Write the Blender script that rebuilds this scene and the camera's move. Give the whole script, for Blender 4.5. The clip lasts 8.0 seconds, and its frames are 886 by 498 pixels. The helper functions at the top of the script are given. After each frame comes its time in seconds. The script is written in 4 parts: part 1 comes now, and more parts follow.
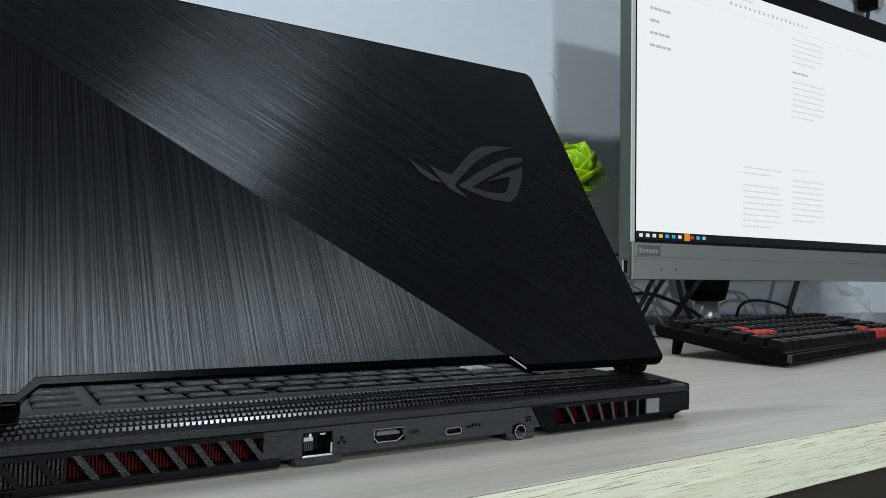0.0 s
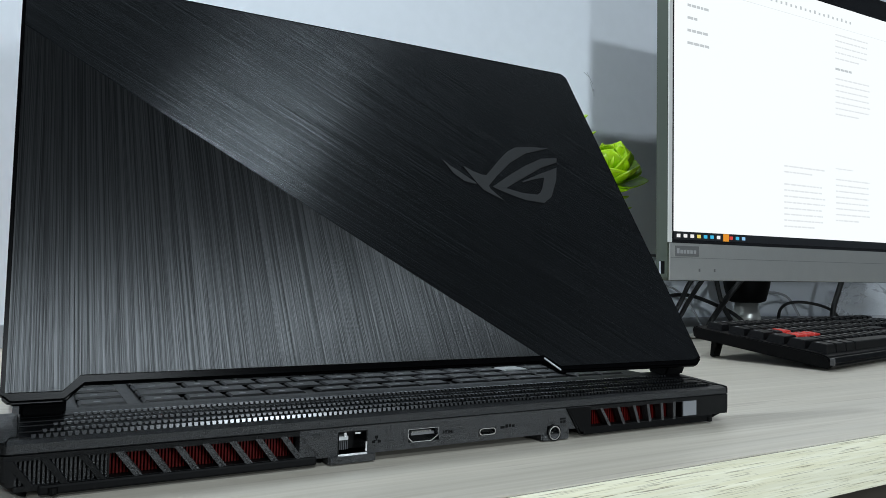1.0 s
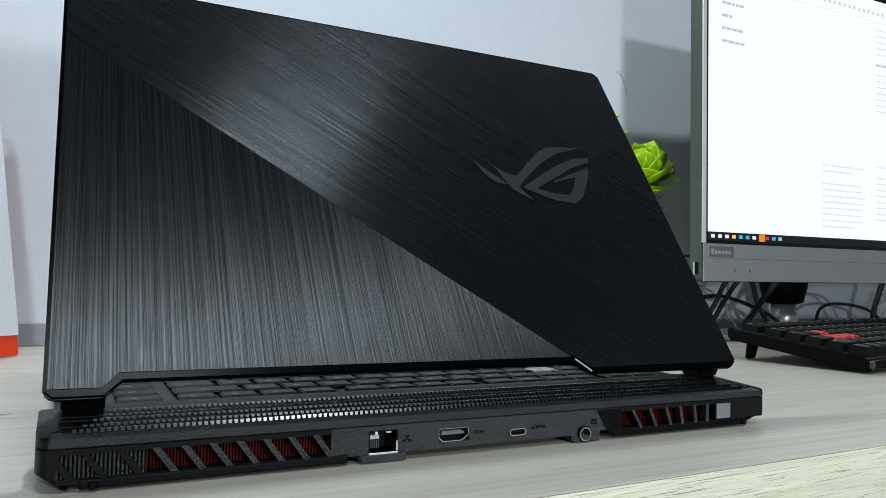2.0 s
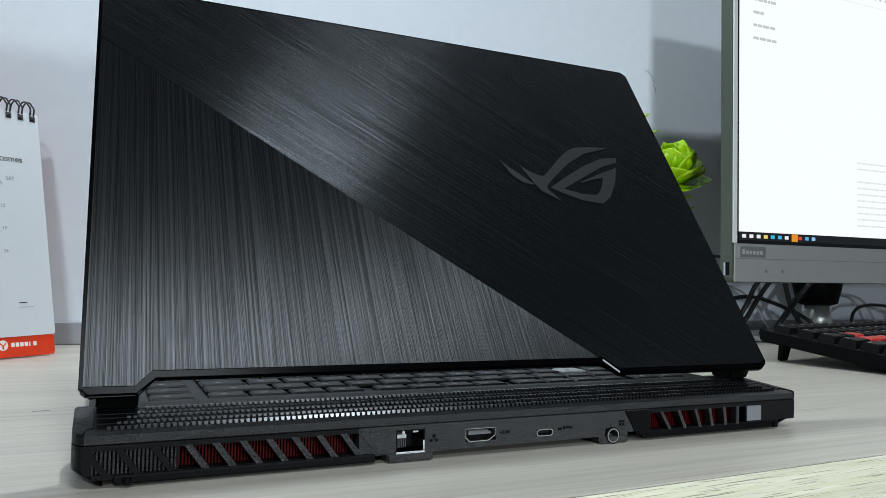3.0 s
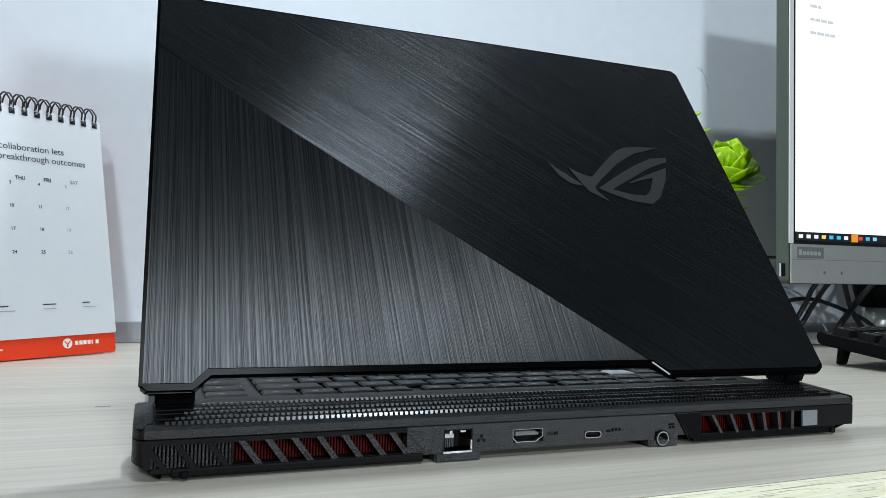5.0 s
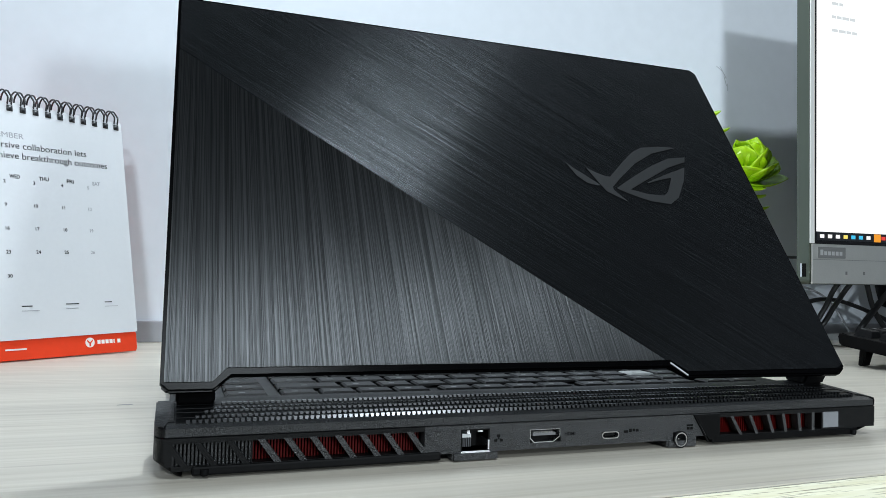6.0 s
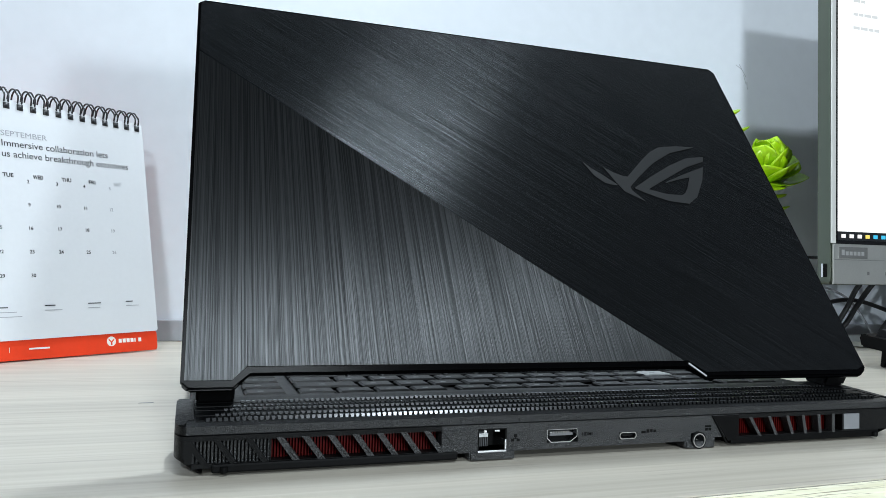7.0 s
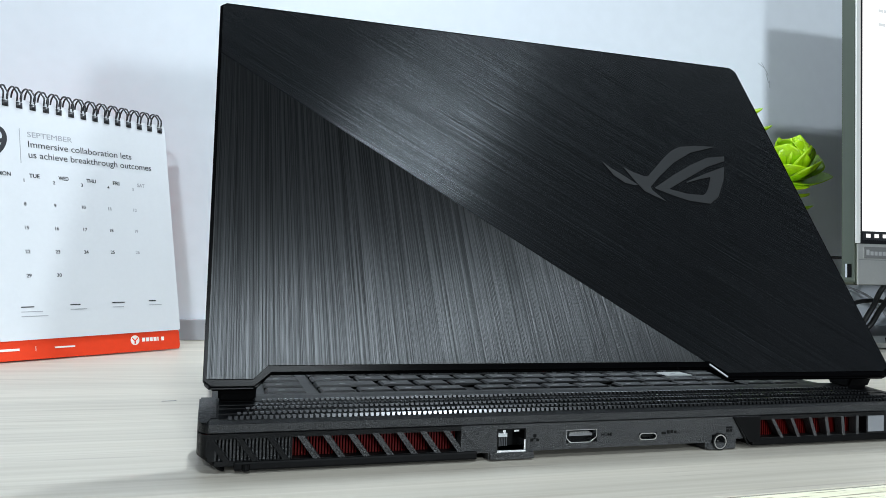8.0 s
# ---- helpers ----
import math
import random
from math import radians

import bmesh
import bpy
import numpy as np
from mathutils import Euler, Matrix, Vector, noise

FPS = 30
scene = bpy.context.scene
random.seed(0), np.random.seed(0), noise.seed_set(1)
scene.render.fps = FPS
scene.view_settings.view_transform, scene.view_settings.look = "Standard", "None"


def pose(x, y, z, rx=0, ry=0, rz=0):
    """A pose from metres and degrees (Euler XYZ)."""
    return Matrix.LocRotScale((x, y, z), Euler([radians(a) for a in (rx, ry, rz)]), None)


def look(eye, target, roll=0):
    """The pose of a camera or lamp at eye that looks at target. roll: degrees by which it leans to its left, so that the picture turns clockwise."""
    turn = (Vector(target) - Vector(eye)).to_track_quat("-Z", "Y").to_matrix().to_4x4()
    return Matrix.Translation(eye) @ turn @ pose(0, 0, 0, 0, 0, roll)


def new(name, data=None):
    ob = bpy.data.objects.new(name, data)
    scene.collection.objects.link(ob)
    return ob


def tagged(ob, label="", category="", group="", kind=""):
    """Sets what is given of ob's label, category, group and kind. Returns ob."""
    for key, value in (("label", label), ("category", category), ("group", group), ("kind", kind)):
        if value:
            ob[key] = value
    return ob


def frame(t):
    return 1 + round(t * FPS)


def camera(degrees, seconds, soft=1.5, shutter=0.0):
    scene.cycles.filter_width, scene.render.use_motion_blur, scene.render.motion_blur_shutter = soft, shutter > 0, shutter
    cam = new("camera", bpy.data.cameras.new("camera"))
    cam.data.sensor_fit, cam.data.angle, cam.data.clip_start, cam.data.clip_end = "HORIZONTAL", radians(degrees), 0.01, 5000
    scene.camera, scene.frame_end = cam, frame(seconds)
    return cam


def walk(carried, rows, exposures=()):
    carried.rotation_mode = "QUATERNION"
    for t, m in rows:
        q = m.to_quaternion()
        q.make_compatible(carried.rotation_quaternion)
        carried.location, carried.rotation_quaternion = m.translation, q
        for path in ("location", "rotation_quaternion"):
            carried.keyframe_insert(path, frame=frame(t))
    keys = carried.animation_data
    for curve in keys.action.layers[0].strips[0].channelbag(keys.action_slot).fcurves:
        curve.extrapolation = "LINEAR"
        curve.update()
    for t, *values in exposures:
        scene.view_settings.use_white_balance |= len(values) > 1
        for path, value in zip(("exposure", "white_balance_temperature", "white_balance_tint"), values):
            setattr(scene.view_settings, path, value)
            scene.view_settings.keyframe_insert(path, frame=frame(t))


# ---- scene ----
cam = camera(62.1, 8.0, soft=0.8)
PATH = [
    (0, -0.1730, -0.2775, 0.0767, -32.35, 2.12, 1.27),
    (0.5, -0.1730, -0.2783, 0.0767, -30.97, 2.11, 1.29),
    (1, -0.1731, -0.2790, 0.0767, -29.59, 2.13, 1.31),
    (1.5, -0.1732, -0.2797, 0.0767, -28.29, 2.12, 1.37),
    (3, -0.1734, -0.2817, 0.0768, -24.97, 2.07, 1.46),
    (3.5, -0.1735, -0.2824, 0.0768, -23.84, 2.06, 1.49),
    (4, -0.1736, -0.2830, 0.0769, -22.89, 2.06, 1.50),
    (4.5, -0.1737, -0.2836, 0.0769, -22.00, 2.05, 1.51),
    (6, -0.1742, -0.2854, 0.0770, -19.82, 2.01, 1.55),
    (6.5, -0.1743, -0.2860, 0.0770, -19.21, 1.99, 1.57),
    (7, -0.1745, -0.2865, 0.0770, -18.48, 1.97, 1.60),
    (7.5, -0.1747, -0.2871, 0.0770, -17.67, 1.94, 1.62),
    (8, -0.1749, -0.2876, 0.0771, -16.98, 1.92, 1.65),
]
EXPOSURES = [(0, -0.20), (1, 0.02), (1.7, 0.03), (3, 0.00), (4, 0.06), (4.5, 0.13), (6, 0.32), (8, 0.42)]
walk(cam, [(t, pose(x, y, z, 90 + pitch, 0, yaw) @ pose(0, 0, 0, 0, 0, roll)) for t, x, y, z, yaw, pitch, roll in PATH], EXPOSURES)

# ---- light ----
WALL_Y, DESK_FRONT, DESK_SKEW, CEIL, FLOOR = 0.53, -0.0638, 1.5, 2.20, -0.75
ROOM_X0, ROOM_X1, ROOM_Y0 = -2.2, 2.6, -4.2
world = bpy.data.worlds.new("world")
scene.world = world
world.use_nodes = True
world.node_tree.nodes["Background"].inputs[0].default_value = (0.55, 0.65, 0.8, 1)
world.node_tree.nodes["Background"].inputs[1].default_value = 0.08


def area_lamp(name, at, target, size, watts, colour, size_y=None):
    data = bpy.data.lights.new(name, "AREA")
    data.shape = "RECTANGLE"
    data.size, data.size_y = size, size_y or size
    data.energy, data.color = watts, colour
    ob = new(name, data)
    ob.matrix_world = look(at, target)
    return ob


LAMP_FAR, LAMP_NEAR, LAMP_WALL = (-0.92, -4.02, 2.15), (0.02, -1.18, 2.15), (-0.06, 0.510, 0.70)
COOL = (0.82, 0.93, 1.0)
area_lamp("ceiling_lamp", LAMP_FAR, (-0.3, -0.8, 0), 0.40, 118, COOL)
area_lamp("ceiling_lamp", LAMP_NEAR, (0.02, -1.17, 0), 0.55, 26, COOL, 0.12)
area_lamp("wall_lamp", LAMP_WALL, (-0.06, 0.08, 0), 0.035, 5.5, COOL)
# the small video light held beside the camera
area_lamp("video_light", (0.136, -0.77, 0.098), (0.0, 0.5, 0.15), 0.07, 3.4, COOL)


# ---- materials ----
def material(name, colour, rough=0.5, metal=0.0, spec=0.5, grain=None, bump=0.0, alpha=None, coat=0.0):
    """Principled surface. grain: (scale xyz, how much the colour varies, how much the roughness varies)."""
    m = bpy.data.materials.new(name)
    m.use_nodes = True
    nt = m.node_tree
    b = nt.nodes["Principled BSDF"]
    b.inputs["Base Color"].default_value = (*colour, 1)
    b.inputs["Roughness"].default_value = rough
    b.inputs["Metallic"].default_value = metal
    b.inputs["Specular IOR Level"].default_value = spec
    b.inputs["Coat Weight"].default_value = coat
    if grain:
        scale, vary, rvary = grain
        tc = nt.nodes.new("ShaderNodeTexCoord")
        mp = nt.nodes.new("ShaderNodeMapping")
        mp.inputs["Scale"].default_value = scale
        n1 = nt.nodes.new("ShaderNodeTexNoise")
        n1.inputs["Scale"].default_value = 1.0
        n1.inputs["Detail"].default_value = 6
        n2 = nt.nodes.new("ShaderNodeTexNoise")
        n2.inputs["Scale"].default_value = 0.13
        n2.inputs["Detail"].default_value = 3
        nt.links.new(tc.outputs["Object"], mp.inputs["Vector"])
        nt.links.new(mp.outputs[0], n1.inputs["Vector"])
        nt.links.new(mp.outputs[0], n2.inputs["Vector"])
        mean = nt.nodes.new("ShaderNodeMath")
        mean.operation = "MULTIPLY_ADD"
        mean.inputs[1].default_value = 0.6
        nt.links.new(n1.outputs[0], mean.inputs[0])
        half = nt.nodes.new("ShaderNodeMath")
        half.operation = "MULTIPLY"
        half.inputs[1].default_value = 0.4
        nt.links.new(n2.outputs[0], half.inputs[0])
        nt.links.new(half.outputs[0], mean.inputs[2])
        ramp = nt.nodes.new("ShaderNodeMapRange")
        ramp.inputs[1].default_value, ramp.inputs[2].default_value = 0.3, 0.7
        nt.links.new(mean.outputs[0], ramp.inputs[0])
        mix = nt.nodes.new("ShaderNodeMix")
        mix.data_type = "RGBA"
        mix.inputs[6].default_value = (*[c * (1 - vary) for c in colour], 1)
        mix.inputs[7].default_value = (*[min(1, c * (1 + vary)) for c in colour], 1)
        nt.links.new(ramp.outputs[0], mix.inputs[0])
        nt.links.new(mix.outputs[2], b.inputs["Base Color"])
        if rvary:
            rr = nt.nodes.new("ShaderNodeMapRange")
            rr.inputs[3].default_value, rr.inputs[4].default_value = max(0.02, rough - rvary), min(1, rough + rvary)
            nt.links.new(ramp.outputs[0], rr.inputs[0])
            nt.links.new(rr.outputs[0], b.inputs["Roughness"])
        if bump:
            bp = nt.nodes.new("ShaderNodeBump")
            bp.inputs["Strength"].default_value = bump
            bp.inputs["Distance"].default_value = 0.001
            nt.links.new(n1.outputs[0], bp.inputs["Height"])
            nt.links.new(bp.outputs[0], b.inputs["Normal"])
    return m


def glow(name, colour, strength):
    m = bpy.data.materials.new(name)
    m.use_nodes = True
    b = m.node_tree.nodes["Principled BSDF"]
    b.inputs["Base Color"].default_value = (0.01, 0.01, 0.01, 1)
    b.inputs["Roughness"].default_value = 0.3
    b.inputs["Emission Color"].default_value = (*colour, 1)
    b.inputs["Emission Strength"].default_value = strength
    return m


def brushed(name, angle, colour, rough, stretch, vary, bump):
    """Dark anodised metal brushed along the given angle in the lid's own plane."""
    m = bpy.data.materials.new(name)
    m.use_nodes = True
    nt = m.node_tree
    b = nt.nodes["Principled BSDF"]
    b.inputs["Metallic"].default_value = 0.88
    b.inputs["Specular IOR Level"].default_value = 0.3
    tc = nt.nodes.new("ShaderNodeTexCoord")
    rot = nt.nodes.new("ShaderNodeMapping")
    rot.inputs["Rotation"].default_value = (0, 0, -radians(angle))
    nt.links.new(tc.outputs["Object"], rot.inputs["Vector"])

    def streak(along, across, detail):
        mp = nt.nodes.new("ShaderNodeMapping")
        mp.inputs["Scale"].default_value = (along, across, 1)
        n = nt.nodes.new("ShaderNodeTexNoise")
        n.inputs["Scale"].default_value = 1
        n.inputs["Detail"].default_value = detail
        nt.links.new(rot.outputs[0], mp.inputs["Vector"])
        nt.links.new(mp.outputs[0], n.inputs["Vector"])
        return n.outputs[0]

    fine, wide = streak(10, 2900, 3), streak(5, 900, 3)
    add = nt.nodes.new("ShaderNodeMath")
    add.operation = "ADD"
    nt.links.new(fine, add.inputs[0])
    nt.links.new(wide, add.inputs[1])
    ramp = nt.nodes.new("ShaderNodeMapRange")
    ramp.inputs[1].default_value, ramp.inputs[2].default_value = 0.86, 1.16
    nt.links.new(add.outputs[0], ramp.inputs[0])
    mix = nt.nodes.new("ShaderNodeMix")
    mix.data_type = "RGBA"
    mix.inputs[6].default_value = (*[c * (1 - vary) for c in colour], 1)
    mix.inputs[7].default_value = (*[c * (1 + vary * 1.2) for c in colour], 1)
    nt.links.new(ramp.outputs[0], mix.inputs[0])
    nt.links.new(mix.outputs[2], b.inputs["Base Color"])
    b.inputs["Roughness"].default_value = rough
    b.inputs["Anisotropic"].default_value = stretch
    a = radians(angle + 90)
    across = LID_M.to_3x3() @ Vector((math.cos(a), math.sin(a), 0))
    tangent = nt.nodes.new("ShaderNodeCombineXYZ")
    for i in range(3):
        tangent.inputs[i].default_value = across[i]
    nt.links.new(tangent.outputs[0], b.inputs["Tangent"])
    bp = nt.nodes.new("ShaderNodeBump")
    bp.inputs["Strength"].default_value = bump
    bp.inputs["Distance"].default_value = 0.0003
    nt.links.new(add.outputs[0], bp.inputs["Height"])
    nt.links.new(bp.outputs[0], b.inputs["Normal"])
    return m


def wood(name, light, dark, scale, rough, bump, low=0.35, high=0.75, coat=0.0, pores=None):
    """Pale laminate with grain along x; fine dark pores over a broad tone."""
    m = bpy.data.materials.new(name)
    m.use_nodes = True
    nt = m.node_tree
    b = nt.nodes["Principled BSDF"]
    b.inputs["Roughness"].default_value = rough
    b.inputs["Coat Weight"].default_value = coat
    tc = nt.nodes.new("ShaderNodeTexCoord")

    def layer(sx, sy, sz, detail, distortion):
        mp = nt.nodes.new("ShaderNodeMapping")
        mp.inputs["Scale"].default_value = (sx, sy, sz)
        n = nt.nodes.new("ShaderNodeTexNoise")
        n.inputs["Scale"].default_value = 1
        n.inputs["Detail"].default_value = detail
        n.inputs["Distortion"].default_value = distortion
        nt.links.new(tc.outputs["Object"], mp.inputs["Vector"])
        nt.links.new(mp.outputs[0], n.inputs["Vector"])
        return n.outputs[0]

    fine = layer(*scale, 5, 0.3)
    broad = layer(scale[0] * 0.25, scale[1] * 0.12, scale[2] * 0.12, 3, 0.6)
    r1 = nt.nodes.new("ShaderNodeMapRange")
    r1.inputs[1].default_value, r1.inputs[2].default_value = low, high
    nt.links.new(fine, r1.inputs[0])
    mix = nt.nodes.new("ShaderNodeMix")
    mix.data_type = "RGBA"
    mix.inputs[6].default_value, mix.inputs[7].default_value = (*dark, 1), (*light, 1)
    nt.links.new(r1.outputs[0], mix.inputs[0])
    mix2 = nt.nodes.new("ShaderNodeMix")
    mix2.data_type, mix2.blend_type = "RGBA", "MULTIPLY"
    mix2.inputs[0].default_value = 0.35
    r2 = nt.nodes.new("ShaderNodeMapRange")
    r2.inputs[1].default_value, r2.inputs[2].default_value, r2.inputs[3].default_value = 0.3, 0.7, 0.45
    nt.links.new(broad, r2.inputs[0])
    nt.links.new(mix.outputs[2], mix2.inputs[6])
    nt.links.new(r2.outputs[0], mix2.inputs[7])
    last = mix2.outputs[2]
    if pores:
        pore_scale, pore_colour, start, end = pores
        r3 = nt.nodes.new("ShaderNodeMapRange")
        r3.inputs[1].default_value, r3.inputs[2].default_value, r3.inputs[3].default_value, r3.inputs[4].default_value = start, end, 0.75, 0.0
        nt.links.new(layer(*pore_scale, 4, 0.5), r3.inputs[0])
        mix3 = nt.nodes.new("ShaderNodeMix")
        mix3.data_type = "RGBA"
        mix3.inputs[7].default_value = (*pore_colour, 1)
        nt.links.new(r3.outputs[0], mix3.inputs[0])
        nt.links.new(last, mix3.inputs[6])
        last = mix3.outputs[2]
    nt.links.new(last, b.inputs["Base Color"])
    bp = nt.nodes.new("ShaderNodeBump")
    bp.inputs["Strength"].default_value = bump
    bp.inputs["Distance"].default_value = 0.0006
    nt.links.new(fine, bp.inputs["Height"])
    nt.links.new(bp.outputs[0], b.inputs["Normal"])
    return m


# the laptop's lid: local x along the hinge, local y up the lid, local z out of its back
LID_FOOT, LID_TOP = Vector((0, 0.0243, 0.0282)), Vector((0, 0.160, 0.2325))
LID_V = (LID_TOP - LID_FOOT).normalized()
LID_N = Vector((1, 0, 0)).cross(LID_V)
LID_M = Matrix(((1, 0, LID_N.x, LID_FOOT.x), (0, LID_V.y, LID_N.y, LID_FOOT.y), (0, LID_V.z, LID_N.z, LID_FOOT.z), (0, 0, 0, 1)))
LID_H = (LID_TOP - LID_FOOT).length

WALL_PAINT = material("wall_paint", (0.80, 0.84, 0.90), 0.75, grain=((60, 60, 60), 0.025, 0.05), bump=0.12)
# unseen walls and ceiling darkened to cut bounced light and lid reflections
DIM_ROOM = material("dim_room", (0.20, 0.21, 0.23), 0.85, grain=((30, 30, 30), 0.05, 0.05))
DIM_CEIL = material("dim_ceiling", (0.24, 0.25, 0.265), 0.9, grain=((40, 40, 40), 0.03, 0))
TRIM = material("grey_strip", (0.36, 0.37, 0.40), 0.6, grain=((80, 80, 80), 0.06, 0.05))
FLOOR_MAT = material("floor_tile", (0.055, 0.045, 0.034), 0.5, grain=((12, 12, 12), 0.3, 0.1))
DESK_TOP = wood("desk_laminate", (0.57, 0.528, 0.455), (0.485, 0.442, 0.37), (5, 300, 60), 0.40, 0.06, 0.36, 0.62, pores=((7, 210, 30), (0.34, 0.30, 0.25), 0.30, 0.40))
DESK_EDGE = wood("desk_edge_grain", (0.86, 0.83, 0.66), (0.77, 0.73, 0.53), (20, 300, 700), 0.5, 0.25, 0.36, 0.62, pores=((40, 300, 2600), (0.15, 0.12, 0.065), 0.35, 0.41))
LID_LOWER = brushed("brushed_lid_upright", 90, (0.035, 0.0364, 0.0378), 0.34, 0.80, 0.42, 0.6)
LID_UPPER = brushed("brushed_lid_slanting", -37.3, (0.030, 0.0321, 0.0344), 0.22, 0.83, 0.24, 0.5)
GLOSS_BLACK = material("gloss_black_rim", (0.0012, 0.0012, 0.0014), 0.22, spec=0.03)
LOGO_MAT = material("logo_grey_metal", (0.047, 0.0485, 0.050), 0.45, 0.6, spec=0.3)
PLASTIC = material("black_textured_plastic", (0.0020, 0.0021, 0.0023), 0.45, spec=0.15, grain=((3600, 3600, 3600), 0.8, 0.2), bump=0.45)
PORT_PLASTIC = material("port_field_plastic", (0.014, 0.0145, 0.0155), 0.46, spec=0.75, grain=((1900, 1900, 1900), 0.9, 0.25), bump=1.0)
LIP_PLASTIC = material("lip_plastic", (0.006, 0.0063, 0.0068), 0.42, spec=0.45, grain=((1900, 1900, 1900), 0.7, 0.2), bump=0.6)
PLASTIC_DARK = material("dark_plastic", (0.002, 0.002, 0.0022), 0.55, spec=0.08, grain=((900, 900, 900), 0.3, 0.08))
DECK_MAT = material("deck_metal", (0.0016, 0.0017, 0.002), 0.45, spec=0.06, grain=((700, 700, 700), 0.2, 0.08))
STUD_MAT = material("stud_plastic", (0.046, 0.047, 0.048), 0.26, 0.9)
KEY_MAT = material("keycap_black", (0.0045, 0.0045, 0.005), 0.45, spec=0.09, grain=((1500, 1500, 1500), 0.2, 0.06))
KEY_CLEAR = material("keycap_translucent", (0.36, 0.37, 0.37), 0.4)
KEY_MARK = material("keycap_legend", (0.16, 0.16, 0.17), 0.5)
FIN_RED = material("red_fin", (0.056, 0.0014, 0.0011), 0.5, 0.0, spec=0.06, grain=((30, 30, 900), 0.35, 0.1))
# pale metal for the highlight painted along the lid's notch
EDGE_GLINT = material("lid_edge_glint", (0.80, 0.82, 0.84), 0.38, 0.6)
CHROME = material("port_steel", (0.62, 0.63, 0.65), 0.22, 1.0)
# near-black that stands in for the shade inside sockets, vents and seam
CAVITY_SHADE = material("cavity_shade", (0.002, 0.002, 0.002), 0.7, spec=0.1)
LABEL_INK = material("port_label_ink", (0.0018, 0.0018, 0.002), 0.6, spec=0.1)
LABEL_GREY = material("port_label_grey", (0.03, 0.03, 0.032), 0.6)
STICKER = material("grey_sticker", (0.16, 0.165, 0.175), 0.45, grain=((300, 300, 300), 0.08, 0.05))
GLUE = material("edge_joint", (0.03, 0.025, 0.02), 0.8)
STATUS = material("status_window", (0.10, 0.10, 0.105), 0.4)
RUBBER = material("rubber", (0.012, 0.012, 0.012), 0.8)
PAPER = material("paper", (0.70, 0.715, 0.745), 0.6, grain=((300, 300, 300), 0.015, 0))
RED_CARD = material("red_card", (0.80, 0.046, 0.007), 0.5, grain=((200, 200, 200), 0.05, 0.05))
INK = material("black_ink", (0.02, 0.02, 0.025), 0.6)
INK_GREY = material("grey_ink", (0.36, 0.37, 0.40), 0.6)
SCUFF = material("paint_scuff", (0.52, 0.54, 0.58), 0.7)
WHITE_INK = material("white_ink", (0.85, 0.82, 0.78), 0.5)
WIRE_BLACK = material("black_coated_wire", (0.015, 0.015, 0.018), 0.3)
SILVER = material("silver_plastic", (0.64, 0.64, 0.61), 0.33, 0.75, grain=((500, 500, 500), 0.04, 0.04))
# silver darkened and greened: the side's shade and plant reflection put into the colour
SILVER_SHADED = material("silver_frame_shaded", (0.11, 0.125, 0.10), 0.28, 0.85)
RIM = material("silver_rim", (0.70, 0.70, 0.67), 0.35, 0.15)
BEZEL = material("screen_bezel", (0.006, 0.006, 0.007), 0.2)
BADGE = material("badge_metal", (0.26, 0.26, 0.255), 0.4, 0.6)
BADGE_LIGHT = material("badge_light", (0.6, 0.6, 0.6), 0.35, 0.6)
SCREEN = glow("screen_white", (0.94, 0.99, 1.0), 1.0)
SCREEN_TEXT = glow("screen_text", (0.78, 0.81, 0.83), 0.95)
SCREEN_INK = glow("screen_ink", (0.56, 0.60, 0.62), 0.95)
SCREEN_BAR = glow("screen_taskbar", (0.004, 0.005, 0.007), 1.0)
ICONS = [glow("icon_glow", c, 0.9) for c in ((0.9, 0.9, 0.9), (0.85, 0.7, 0.15), (0.05, 0.5, 0.8), (0.8, 0.3, 0.02), (0.7, 0.05, 0.04), (0.3, 0.6, 0.9))]
KB_BLACK = material("keyboard_black", (0.0026, 0.0026, 0.0028), 0.42, spec=0.08, grain=((600, 600, 600), 0.2, 0.08))
KB_KEY = material("keyboard_key", (0.0038, 0.0038, 0.0042), 0.4, spec=0.09)
KB_RED = material("keyboard_red_key", (0.50, 0.02, 0.012), 0.4)
KB_CORNER = material("keyboard_corner_grey", (0.045, 0.045, 0.046), 0.4)
KB_LINE = material("keyboard_legend", (0.20, 0.20, 0.20), 0.5)
CABLE = material("cable_black", (0.01, 0.01, 0.011), 0.45)
CABLE_GREY = material("cable_grey", (0.35, 0.36, 0.38), 0.5)
LEAF = material("succulent_green", (0.36, 0.60, 0.004), 0.38, grain=((90, 90, 90), 0.35, 0.08), coat=0.1)
LEAF_DARK = material("succulent_dark_green", (0.06, 0.20, 0.01), 0.35, grain=((120, 120, 120), 0.25, 0.08))
POT = material("white_pot", (0.75, 0.75, 0.74), 0.35)
SOIL = material("pot_filling", (0.05, 0.035, 0.02), 0.9, grain=((300, 300, 300), 0.4, 0))
SOCKET = material("beige_socket", (0.60, 0.52, 0.40), 0.4)
LAMP_GLOW = glow("lamp_diffuser", (0.95, 0.97, 1.0), 4.0)
BAG = bpy.data.materials.new("clear_plastic_film")
BAG.use_nodes = True
_b = BAG.node_tree.nodes["Principled BSDF"]
_b.inputs["Base Color"].default_value = (0.9, 0.92, 0.95, 1)
_b.inputs["Roughness"].default_value = 0.18
_b.inputs["Alpha"].default_value = 0.2


